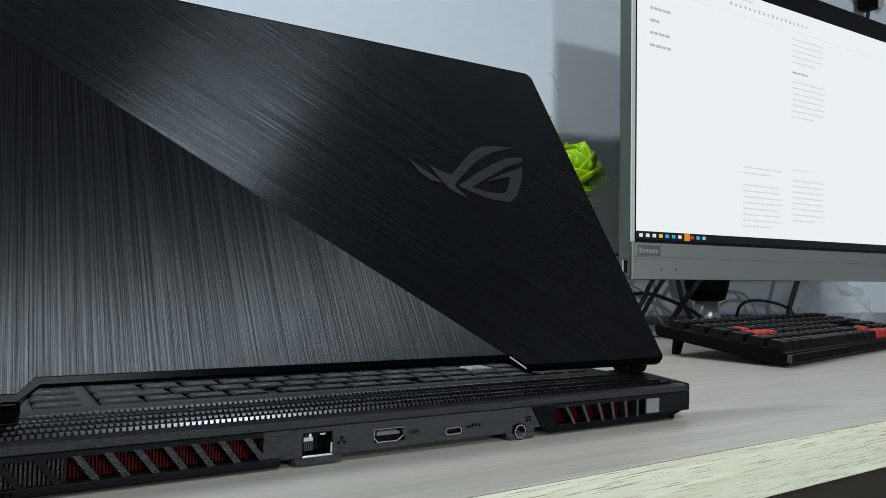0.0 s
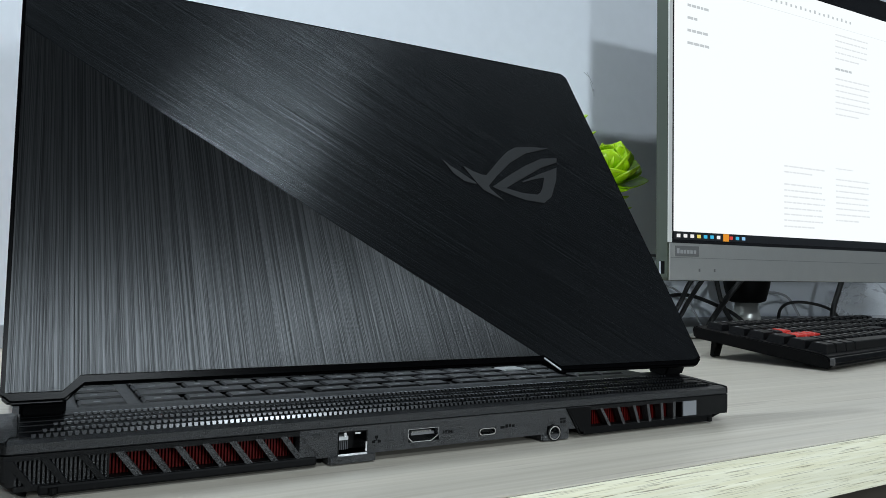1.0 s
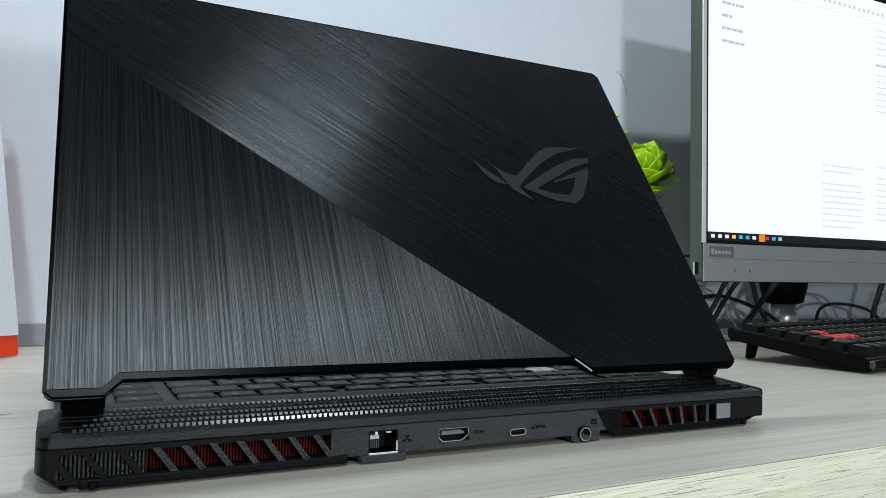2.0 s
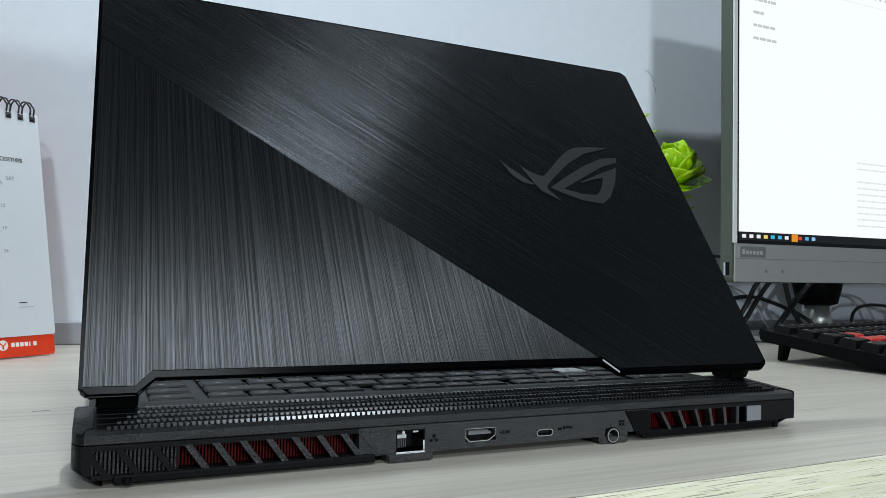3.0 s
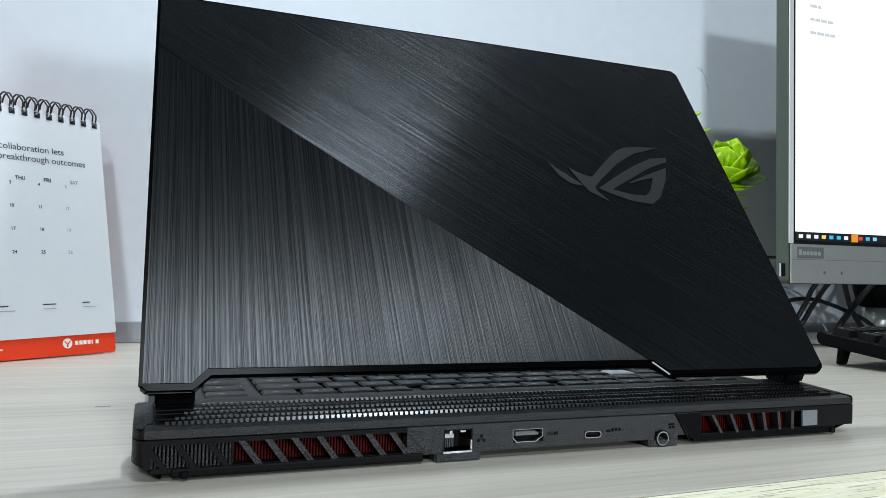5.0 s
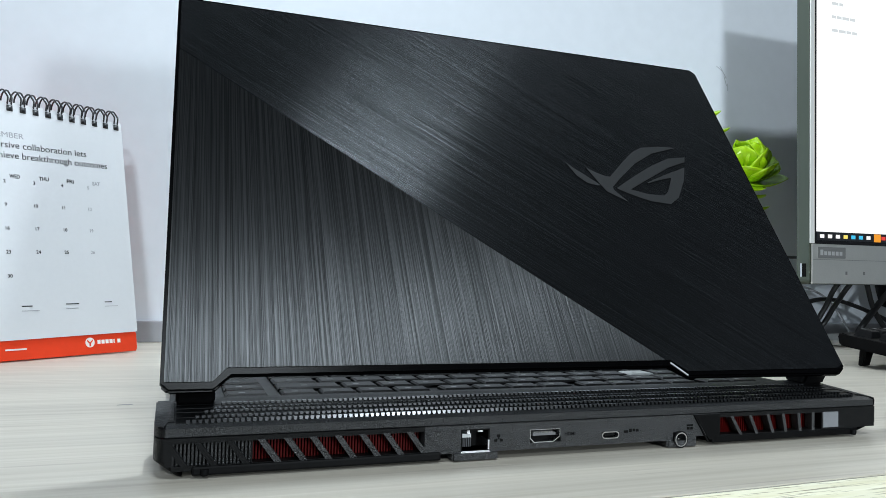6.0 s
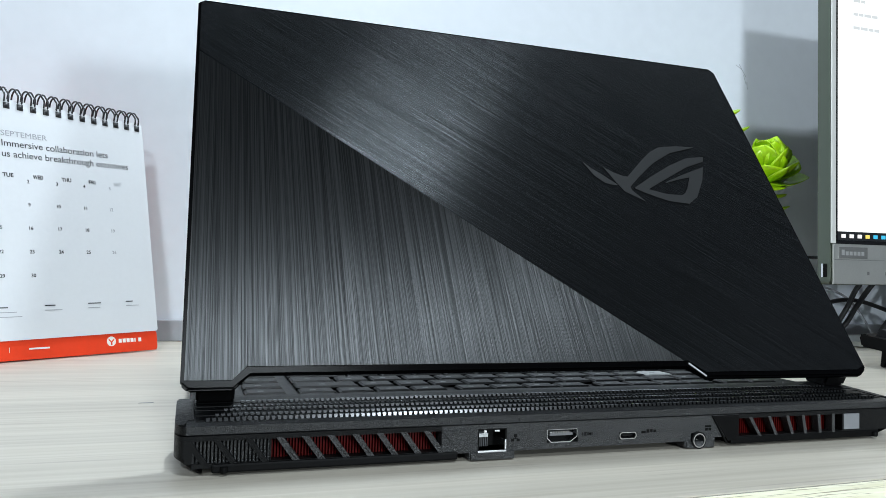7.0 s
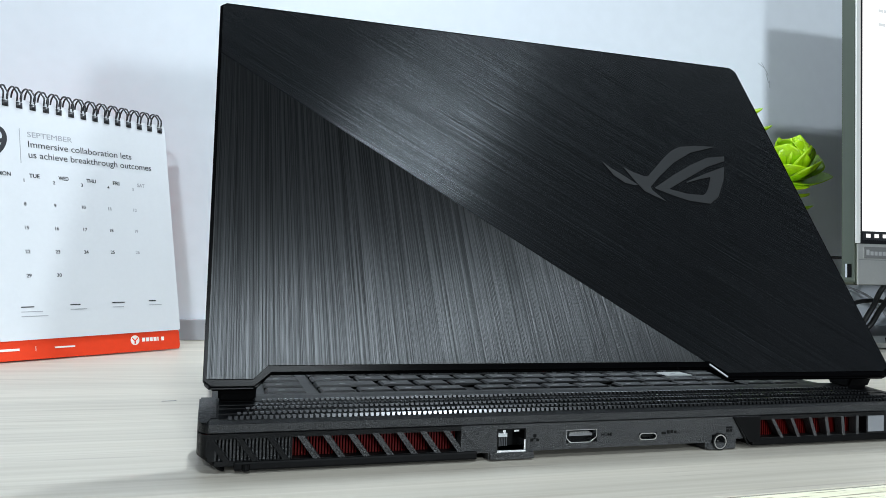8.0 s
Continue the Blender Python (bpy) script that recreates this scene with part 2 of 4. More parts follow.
# ---- building helpers ----
def box(bm, x0, x1, y0, y1, z0, z1):
    v = [bm.verts.new((x, y, z)) for x in (x0, x1) for y in (y0, y1) for z in (z0, z1)]
    for f in ((0, 1, 3, 2), (4, 6, 7, 5), (0, 4, 5, 1), (2, 3, 7, 6), (0, 2, 6, 4), (1, 5, 7, 3)):
        bm.faces.new([v[i] for i in f])


def block(x0, x1, y0, y1, z0, z1, bevel=0.0, segments=2):
    bm = bmesh.new()
    box(bm, x0, x1, y0, y1, z0, z1)
    if bevel:
        bmesh.ops.bevel(bm, geom=bm.edges[:], offset=bevel, segments=segments, affect="EDGES", profile=0.6)
    return bm


def prism(points, z0, z1, bevel=0.0, bm=None, which=None):
    """A plan outline raised from z0 to z1."""
    bm = bm or bmesh.new()
    low, high = [bm.verts.new((x, y, z0)) for x, y in points], [bm.verts.new((x, y, z1)) for x, y in points]
    n = len(points)
    faces = [bm.faces.new(low[::-1]), bm.faces.new(high)]
    for i in range(n):
        faces.append(bm.faces.new((low[i], low[(i + 1) % n], high[(i + 1) % n], high[i])))
    if bevel:
        bmesh.ops.bevel(bm, geom=bm.edges[:] if which is None else list(faces[which].edges), offset=bevel, segments=2, affect="EDGES")
    return bm


def rounded(x0, x1, y0, y1, r, n=5):
    pts = []
    for cx, cy, a0 in ((x1 - r, y0 + r, -90), (x1 - r, y1 - r, 0), (x0 + r, y1 - r, 90), (x0 + r, y0 + r, 180)):
        for i in range(n + 1):
            a = radians(a0 + 90 * i / n)
            pts.append((cx + r * math.cos(a), cy + r * math.sin(a)))
    return pts


def lathe(profile, n=32):
    """Rings (radius, z) turned round z."""
    bm = bmesh.new()
    rings = []
    for r, z in profile:
        rings.append([bm.verts.new((r * math.cos(2 * math.pi * i / n), r * math.sin(2 * math.pi * i / n), z)) for i in range(n)])
    for a, b in zip(rings, rings[1:]):
        for i in range(n):
            bm.faces.new((a[i], a[(i + 1) % n], b[(i + 1) % n], b[i]))
    bm.faces.new(rings[0][::-1])
    bm.faces.new(rings[-1])
    return bm


def tube(points, r, n=10, smooth=6):
    """A round cable through the points."""
    pts = [Vector(p) for p in points]
    line = []
    for i in range(len(pts) - 1):
        p0, p1, p2, p3 = pts[max(i - 1, 0)], pts[i], pts[i + 1], pts[min(i + 2, len(pts) - 1)]
        for s in range(smooth):
            t = s / smooth
            line.append(0.5 * (2 * p1 + (p2 - p0) * t + (2 * p0 - 5 * p1 + 4 * p2 - p3) * t * t + (3 * p1 - p0 - 3 * p2 + p3) * t ** 3))
    line.append(pts[-1])
    bm = bmesh.new()
    rings, side = [], None
    for i, p in enumerate(line):
        d = (line[min(i + 1, len(line) - 1)] - line[max(i - 1, 0)]).normalized()
        side = (d.orthogonal() if side is None else side - d * side.dot(d)).normalized()
        up = d.cross(side)
        rings.append([bm.verts.new(p + r * (side * math.cos(2 * math.pi * k / n) + up * math.sin(2 * math.pi * k / n))) for k in range(n)])
    for a, b in zip(rings, rings[1:]):
        for k in range(n):
            bm.faces.new((a[k], a[(k + 1) % n], b[(k + 1) % n], b[k]))
    bm.faces.new(rings[0][::-1])
    bm.faces.new(rings[-1])
    return bm


def finish(name, bm, mat, smooth=False):
    bmesh.ops.recalc_face_normals(bm, faces=bm.faces[:])
    me = bpy.data.meshes.new(name)
    bm.to_mesh(me)
    bm.free()
    me.materials.append(mat)
    if smooth:
        for p in me.polygons:
            p.use_smooth = True
    return me


def thing(name, label, category, at=None, group="", kind=""):
    ob = new(name)
    ob.empty_display_size = 0.02
    if at is not None:
        ob.matrix_world = at
    return tagged(ob, label, category, group, kind)


def part(name, bm, mat, parent, label="", at=None, smooth=False):
    ob = new(name, bm if isinstance(bm, bpy.types.Mesh) else finish(name, bm, mat, smooth))
    ob.parent = parent
    if at is not None:
        ob.matrix_local = at
    if label:
        tagged(ob, label)
    return ob


def solid(name, bm, mat, label, category, at=None, group="", kind="", smooth=False):
    ob = new(name, finish(name, bm, mat, smooth))
    if at is not None:
        ob.matrix_world = at
    return tagged(ob, label, category, group, kind)


def text_mesh(words, size, mat, bold=0.0, width=None):
    """Flat lettering in the x-y plane, its foot at the origin; width squeezes it to that length."""
    cu = bpy.data.curves.new("lettering", "FONT")
    cu.body, cu.size, cu.offset, cu.extrude = words, size, bold, 0.00005
    tmp = bpy.data.objects.new("lettering", cu)
    me = bpy.data.meshes.new_from_object(tmp)
    bpy.data.objects.remove(tmp)
    bpy.data.curves.remove(cu)
    if width:
        xs = [v.co.x for v in me.vertices]
        k = width / (max(xs) - min(xs))
        me.transform(Matrix.Diagonal((k, 1, 1, 1)))
    me.materials.clear()
    me.materials.append(mat)
    return me


# ---- the room ----
solid("wall_back", block(ROOM_X0 - 0.1, ROOM_X1 + 0.1, WALL_Y, WALL_Y + 0.12, FLOOR, CEIL), WALL_PAINT, "smooth painted cool white wall with scuffs", "wall", kind="structure")
solid("wall_west", block(ROOM_X0 - 0.1, ROOM_X0, ROOM_Y0, WALL_Y - 0.002, FLOOR, CEIL), DIM_ROOM, "unseen side wall, kept dark to cut bounced light", "wall", kind="structure")
solid("wall_east", block(ROOM_X1, ROOM_X1 + 0.1, ROOM_Y0, WALL_Y - 0.002, FLOOR, CEIL), DIM_ROOM, "unseen side wall, kept dark to cut bounced light", "wall", kind="structure")
solid("wall_front", block(ROOM_X0 - 0.1, ROOM_X1 + 0.1, ROOM_Y0 - 0.12, ROOM_Y0 - 0.002, FLOOR, CEIL), DIM_ROOM, "unseen wall behind, kept dark to cut bounced light", "wall", kind="structure")
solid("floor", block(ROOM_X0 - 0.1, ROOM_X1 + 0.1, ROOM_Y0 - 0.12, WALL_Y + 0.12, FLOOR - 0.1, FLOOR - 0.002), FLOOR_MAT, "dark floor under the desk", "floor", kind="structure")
solid("ceiling", block(ROOM_X0 - 0.1, ROOM_X1 + 0.1, ROOM_Y0 - 0.12, WALL_Y + 0.12, CEIL + 0.002, CEIL + 0.1), DIM_CEIL, "unseen ceiling, kept dark to cut reflections in the lid", "ceiling", kind="structure")
for at, half in ((LAMP_FAR, 0.22), (LAMP_NEAR, 0.10)):
    long_ = 0.30 if at is LAMP_NEAR else half
    lamp = thing("ceiling_light", "white ceiling light, switched on", "ceiling light", pose(at[0], at[1], CEIL))
    part("housing", block(-long_, long_, -half, half, -0.035, -0.001, 0.004), POT, lamp)
    part("diffuser", block(-long_ * 0.97, long_ * 0.97, -half * 0.9, half * 0.9, -0.041, -0.0355), LAMP_GLOW, lamp, "glowing white diffuser")

wall_lamp = thing("wall_lamp", "small white wall lamp above the desk, switched on", "lamp", pose(LAMP_WALL[0], WALL_Y, LAMP_WALL[2]))
part("bracket", block(-0.02, 0.02, -0.030, -0.0005, 0.022, 0.040, 0.003), POT, wall_lamp)
part("shade", block(-0.045, 0.045, -0.046, -0.0008, 0.008, 0.0215, 0.004), POT, wall_lamp)
part("diffuser", block(-0.030, 0.030, -0.040, -0.004, 0.0030, 0.0075), LAMP_GLOW, wall_lamp, "glowing white diffuser")

solid("trim", block(-1.4, 2.2, WALL_Y - 0.006, WALL_Y - 0.0004, 0.0004, 0.022, 0.001), TRIM, "low grey strip along the foot of the wall", "trim", kind="structure")

# ---- the desk ----
desk = thing("desk", "long pale wood-grain laminate desk against the wall", "desk", pose(0, 0, 0))
EDGE_AT = pose(0, DESK_FRONT, 0, 0, 0, DESK_SKEW)
part("desktop", prism([(-1.4, WALL_Y - 0.003), (-1.4, DESK_FRONT + 0.0010 - 1.4 * math.tan(radians(DESK_SKEW))), (2.2, DESK_FRONT + 0.0010 + 2.2 * math.tan(radians(DESK_SKEW))), (2.2, WALL_Y - 0.003)], -0.0255, 0, 0.0003), DESK_TOP, desk)
part("edge_glue_line", block(-1.4, 2.2, -0.0001, 0.0009, -0.0253, -0.0005), GLUE, desk, "thin dark joint between top and edge band", at=EDGE_AT)
part("edge_band", block(-1.4, 2.2, -0.0012, -0.0002, -0.0255, -0.0001, 0.0003), DESK_EDGE, desk, "cream edge band with dark wood grain", at=EDGE_AT)
part("apron", block(-1.38, 2.18, 0.02, 0.04, -0.12, -0.0262), FLOOR_MAT, desk, "dark board under the desktop")
for x in (-1.37, 2.13):
    part("leg", block(x, x + 0.04, 0.0, 0.5, FLOOR, -0.0262, 0.002), DESK_TOP, desk)

# ---- the laptop ----
laptop = thing("laptop", "black gaming laptop with brushed metal lid, half open, seen from behind", "laptop", pose(0, 0, 0))
DECK = 0.0195


def panel_with_holes(xs, zs, holes, y0, y1):
    """An upright plate from y0 to y1 over a grid of breaks, left out where a cell lies in a hole (x0, x1, z0, z1)."""
    bm = bmesh.new()
    for x0, x1 in zip(xs, xs[1:]):
        for z0, z1 in zip(zs, zs[1:]):
            cx, cz = (x0 + x1) / 2, (z0 + z1) / 2
            if not any(a < cx < b and c < cz < d for a, b, c, d in holes):
                box(bm, x0, x1, y0, y1, z0, z1)
    bmesh.ops.remove_doubles(bm, verts=bm.verts[:], dist=1e-6)
    seen = {}
    for f in bm.faces[:]:
        seen.setdefault(frozenset(f.verts), []).append(f)
    inner = [f for fs in seen.values() if len(fs) > 1 for f in fs]
    bmesh.ops.delete(bm, geom=inner, context="FACES")
    return bm


# bottom shell with cut corners, standing on rubber feet
plan = [(-0.168, 0.0125), (0.158, 0.0125), (0.1690, 0.020), (0.1695, 0.044), (0.1775, 0.262), (0.170, 0.275), (-0.170, 0.275), (-0.1740, 0.262), (-0.1740, 0.050), (-0.1775, 0.046), (-0.1775, 0.020)]
part("bottom_shell", prism(plan, 0.0035, 0.0148), PLASTIC_DARK, laptop)
deck_plan = [(-0.171, 0.0065), (0.160, 0.0065), (0.1680, 0.012), (0.1690, 0.044), (0.1780, 0.263), (0.171, 0.276), (-0.170, 0.276), (-0.1745, 0.263), (-0.1745, 0.050), (-0.1790, 0.046), (-0.1790, 0.016)]
part("deck", prism(deck_plan, 0.0152, DECK - 0.001, 0.0008, which=1), DECK_MAT, laptop)

# the slanting lip along the rear above the seam
bm = bmesh.new()
sec = [(0.0003, 0.0154), (0.0006, 0.0183), (0.0034, 0.0191), (0.0085, 0.0191), (0.0085, 0.0154)]
rows_ = []
for x in (-0.1759, 0.1689):
    rows_.append([bm.verts.new((x, y, z)) for y, z in sec])
for a, b in zip(rows_, rows_[1:]):
    for i in range(5):
        bm.faces.new((a[i], a[(i + 1) % 5], b[(i + 1) % 5], b[i]))
bm.faces.new(rows_[0])
bm.faces.new(rows_[-1])
part("rear_lip", bm, LIP_PLASTIC, laptop)

# rear panel with vents and port openings
VENT_Z0, VENT_Z1 = 0.0048, 0.0130
holes = [(-0.1735, -0.1455, VENT_Z0, VENT_Z1), (-0.1450, -0.0770, VENT_Z0, VENT_Z1), (-0.0612, -0.0482, 0.0036, 0.0132),
         (-0.0294, -0.0146, 0.0060, 0.0117), (0.0060, 0.0150, 0.0060, 0.0092), (0.0440, 0.0510, 0.0008, 0.0072), (0.0705, 0.1335, VENT_Z0, VENT_Z1)]
xs = sorted({-0.1760, 0.1690, *[h[0] for h in holes], *[h[1] for h in holes], -0.0650, -0.0450, 0.0405, 0.0570, 0.1570})
zs = sorted({0.0030, 0.0149, *[h[2] for h in holes], *[h[3] for h in holes]})
skip = [(-0.078, -0.0651, 0.0, 0.0040), (-0.0449, 0.0404, 0.0, 0.0040), (0.0571, 0.0705, 0.0, 0.0045), (-0.1761, -0.1734, 0.0, 0.0047), (0.1571, 0.1691, 0.0, 0.0047), (-0.2, -0.0650, 0.0, 0.0029), (0.057, 0.2, 0.0, 0.0029), (-0.045, 0.0405, 0.0, 0.0029)]
PORT_X0, PORT_X1 = -0.0770, 0.0705
rear = part("rear_panel", panel_with_holes([x for x in xs if PORT_X0 <= x <= PORT_X1], zs, holes + skip, 0.0, 0.0060), PORT_PLASTIC, laptop, "speckled black port panel")
for lo, hi in ((-0.1760, PORT_X0), (PORT_X1, 0.1690)):
    part("vent_frame", panel_with_holes([x for x in xs if lo <= x <= hi], zs, holes + skip, 0.0, 0.0060), PLASTIC, laptop)
# rounded rear corners: wall below the seam, raised rim above it, skirt cut back underneath
for s, x, cut, r in ((-1, -0.1760, 0.0062, 0.0040), (1, 0.1690, 0.0150, 0.0018)):
    arc = [(x + s * r * math.sin(radians(a)), 2.4 * r * (1 - math.cos(radians(a)))) for a in range(0, 91, 10)]
    side = [(x + s * (r + 0.0002), 0.046), (x - s * 0.0035, 0.046)]
    ring = arc + side + [(x - s * 0.0035, 0.0085), (x, 0.0085)]
    part("rear_corner", prism(ring, 0.0066, 0.0149), PLASTIC, laptop)
    # the rim climbs towards the hinge
    bm = bmesh.new()
    loops = [[bm.verts.new((px, py, 0.0155 if k == 0 else 0.0190 + (0.0034 if s > 0 else 0.0022) * min(1, py / 0.036))) for px, py in ring] for k in (0, 1)]
    n = len(ring)
    for i in range(n):
        bm.faces.new((loops[0][i], loops[0][(i + 1) % n], loops[1][(i + 1) % n], loops[1][i]))
    bm.faces.new(loops[0][::-1])
    top = bm.faces.new(loops[1])
    bmesh.ops.bevel(bm, geom=list(top.edges), offset=0.0007, segments=2, affect="EDGES")
    part("corner_rim", bm, PLASTIC, laptop)
    bm = bmesh.new()
    low = [(x - s * cut + (px - x) * 0.9, 0.0022 + py * 1.05) for px, py in arc] + [(x - s * (cut - 0.0035), 0.046), (x - s * (cut + 0.005), 0.046), (x - s * (cut + 0.005), 0.0110), (x - s * (cut + 0.0005), 0.0110)]
    rings = [[bm.verts.new((px, py, z)) for px, py in loop] for loop, z in ((low, 0.0008), (ring, 0.0065))]
    for i in range(n):
        bm.faces.new((rings[0][i], rings[0][(i + 1) % n], rings[1][(i + 1) % n], rings[1][i]))
    bm.faces.new(rings[0])
    bm.faces.new(rings[1])
    part("corner_skirt", bm, PLASTIC_DARK, laptop)
part("lower_lip", block(-0.1665, -0.070, -0.0008, 0.010, 0.0012, 0.0046, 0.0008), PLASTIC_DARK, laptop)
part("lower_lip", block(0.066, 0.1570, -0.0004, 0.010, 0.0012, 0.0046, 0.0008), PLASTIC_DARK, laptop)
part("ethernet_housing", block(-0.0645, -0.0448, -0.0012, 0.012, 0.0006, 0.0036, 0.0005), PORT_PLASTIC, laptop)
part("jack_housing", block(0.0412, 0.0565, -0.0008, 0.012, 0.0004, 0.0034, 0.0006), PORT_PLASTIC, laptop)
part("seam_groove", block(-0.175, 0.1700, 0.0012, 0.006, 0.0148, 0.0155), CAVITY_SHADE, laptop)
# raised slanting borders where the port field meets the vents
part("port_field_edge", prism([(-0.0775, 0.0133), (-0.0690, 0.0042), (-0.0652, 0.0042), (-0.0652, 0.0133)], -0.0040, 0.0006, 0.0003), PORT_PLASTIC, laptop, at=pose(0, 0, 0, 90))
part("port_field_edge", prism([(0.0550, 0.0149), (0.0556, 0.0149), (0.0638, 0.0020), (0.0630, 0.0020)], 0.0, 0.0009), CAVITY_SHADE, laptop, at=pose(0, 0, 0, 90))
part("vent_side_panel", prism([(0.0562, 0.0147), (0.0704, 0.0147), (0.0704, 0.0044), (0.0668, 0.0030), (0.0642, 0.0030)], 0.0001, 0.0004), PLASTIC_DARK, laptop, "smooth black field beside the vent", at=pose(0, 0, 0, 90))

fin = finish("fin", block(-0.00028, 0.00028, 0.0, 0.006, 0, 0.0082), FIN_RED)
n = 0
for x0, x1 in ((-0.1449, -0.0778), (0.0710, 0.1330)):
    # black sheet behind the fins, in place of the dark depth there
    vent_shade_sheet = part("vent_shade_sheet", block(x0, x1, 0.0112, 0.0122, 0.004, 0.0135), CAVITY_SHADE, laptop)
    heat_sink = part("heat_sink", block(x0, x1, 0.0060, 0.0111, 0.0040, 0.0048), FIN_RED, laptop, "red painted heat sink with upright fins")
    x = x0 + 0.0006
    while x < x1:
        part("fin", fin, FIN_RED, heat_sink, at=pose(x, 0.0052, 0.0048))
        x += 0.00118


def slat(shift, wide):
    bm = bmesh.new()
    z0, z1 = VENT_Z0 - 0.0004, VENT_Z1 + 0.0004
    front = [(0, z1), (wide, z1), (shift + wide, z0), (shift, z0)]
    a = [bm.verts.new((x, -0.0003, z)) for x, z in front]
    b = [bm.verts.new((x + 0.0003, 0.0042, z)) for x, z in front]
    bm.faces.new(a)
    bm.faces.new(b[::-1])
    for i in range(4):
        bm.faces.new((a[i], a[(i + 1) % 4], b[(i + 1) % 4], b[i]))
    return finish("vent_slat", bm, PORT_PLASTIC)


# the three grille slats take darker plastic, for the dimmer light at that end
slat_left, slat_shaded = slat(0.0066, 0.0027), slat(0.0066, 0.0024)
slat_shaded.materials.clear()
slat_shaded.materials.append(PLASTIC)
for i in range(7):
    part("vent_slat", slat_left, PORT_PLASTIC, laptop, at=pose(-0.1434 + 0.00975 * i, 0, 0))
for x in (-0.1766, -0.1662, -0.1548):
    part("vent_slat", slat_shaded, PLASTIC, laptop, at=pose(x, 0, 0))
# those of the other vent fan out, ever more upright
for x, shift in ((0.0764, 0.0056), (0.0874, 0.0043), (0.0982, 0.0033), (0.1077, 0.0018), (0.1175, 0.0010), (0.1268, 0.0)):
    part("vent_slat", slat(shift, 0.0018), PORT_PLASTIC, laptop, at=pose(x, 0, 0))
bar = finish("grille_bar", block(-0.00036, 0.00036, 0.0008, 0.0022, VENT_Z0, VENT_Z1), PORT_PLASTIC)
for i in range(21):
    part("grille_bar", bar, PORT_PLASTIC, laptop, at=pose(-0.1731 + 0.00136 * i, 0, 0))
# black sheet behind the bars for the shade in the grille
part("grille_shade_sheet", block(-0.1738, -0.1456, 0.0026, 0.0034, VENT_Z0, VENT_Z1), CAVITY_SHADE, laptop)
part("sticker", block(0.1337, 0.1436, -0.0009, -0.0001, 0.0056, 0.0132), STICKER, laptop, "plain light grey sticker over the vent end")
for x in (-0.162, 0.154):
    part("screw_boss", lathe([(0.0013, 0), (0.0016, 0.0006), (0.0016, 0.0024)], 14), PLASTIC_DARK, laptop, at=pose(x, -0.0005, 0.0012))
for x, y in ((-0.15, 0.035), (0.15, 0.035), (-0.15, 0.25), (0.15, 0.25)):
    part("rubber_foot", prism(rounded(x - 0.02, x + 0.02, y - 0.007, y + 0.007, 0.006), 0.0, 0.0036), RUBBER, laptop)

# ports
eth = part("ethernet_port", panel_with_holes([-0.0613, -0.0606, -0.0488, -0.0481], [0.0035, 0.0044, 0.0127, 0.0133], [(-0.0606, -0.0488, 0.0044, 0.0127)], 0.0001, 0.0100), CAVITY_SHADE, laptop, "ethernet socket with bright steel shell")
part("shell_sill", block(-0.0612, -0.0484, -0.0006, 0.008, 0.0034, 0.0044, 0.0002), CHROME, eth)
part("shell_side", block(-0.0490, -0.0483, 0.0000, 0.008, 0.0045, 0.0085), CHROME, eth)
part("socket_back", block(-0.0606, -0.0488, 0.0085, 0.0095, 0.0044, 0.0127), CAVITY_SHADE, eth)
part("spring_tab", block(-0.0583, -0.0572, 0.0004, 0.001, 0.0112, 0.0131), CHROME, eth)
part("contact_carrier", block(-0.0606, -0.0562, 0.0012, 0.006, 0.0096, 0.0111), KEY_CLEAR, eth)
pin = finish("contact_pin", block(-0.0002, 0.0002, 0.002, 0.006, 0.0056, 0.0095), LABEL_GREY)
for i in range(6):
    part("contact_pin", pin, LABEL_GREY, eth, at=pose(-0.0602 + 0.0008 * i, 0, 0))
part("latch", block(-0.0535, -0.0512, 0.0004, 0.001, 0.0118, 0.0125), CHROME, eth)


def ring_plate(outer, inner, y0, y1):
    """A frame between two outlines of as many points, in the x-z plane."""
    bm = bmesh.new()
    loops = [[bm.verts.new((x, y, z)) for x, z in pts] for pts in (outer, inner) for y in (y0, y1)]
    n = len(outer)
    for a, b in ((0, 2), (1, 3), (0, 1), (2, 3)):
        for i in range(n):
            bm.faces.new((loops[a][i], loops[a][(i + 1) % n], loops[b][(i + 1) % n], loops[b][i]))
    return bm


def scaled(pts, k, cx, cz):
    return [(cx + (x - cx) * k[0], cz + (z - cz) * k[1]) for x, z in pts]


hd = [(-0.0294, 0.0117), (-0.0146, 0.0117), (-0.0146, 0.0083), (-0.0180, 0.0060), (-0.0274, 0.0060), (-0.0294, 0.0080)]
hdmi = part("video_port", ring_plate(hd, scaled(hd, (0.95, 0.89), -0.0219, 0.0091), 0.0003, 0.006), CHROME, laptop, "steel-rimmed video output socket")
part("tongue", block(-0.0275, -0.0165, 0.0012, 0.006, 0.0088, 0.0099), STATUS, hdmi)
for i in range(8):
    part("contact_pin", block(-0.0272 + 0.0012 * i, -0.0266 + 0.0012 * i, 0.0010, 0.0012, 0.0100, 0.0106), CHROME, hdmi)
part("socket_back", block(-0.0288, -0.0150, 0.0056, 0.0062, 0.0063, 0.0117), CAVITY_SHADE, hdmi)
uc = rounded(0.0061, 0.0149, 0.00605, 0.00915, 0.0015)
usbc = part("usb_c_port", ring_plate(uc, scaled(uc, (0.9, 0.76), 0.0105, 0.0076), -0.0002, 0.006), CHROME, laptop, "steel-rimmed oval data socket")
part("tongue", block(0.0080, 0.0130, 0.0006, 0.006, 0.0073, 0.0080), PLASTIC, usbc)
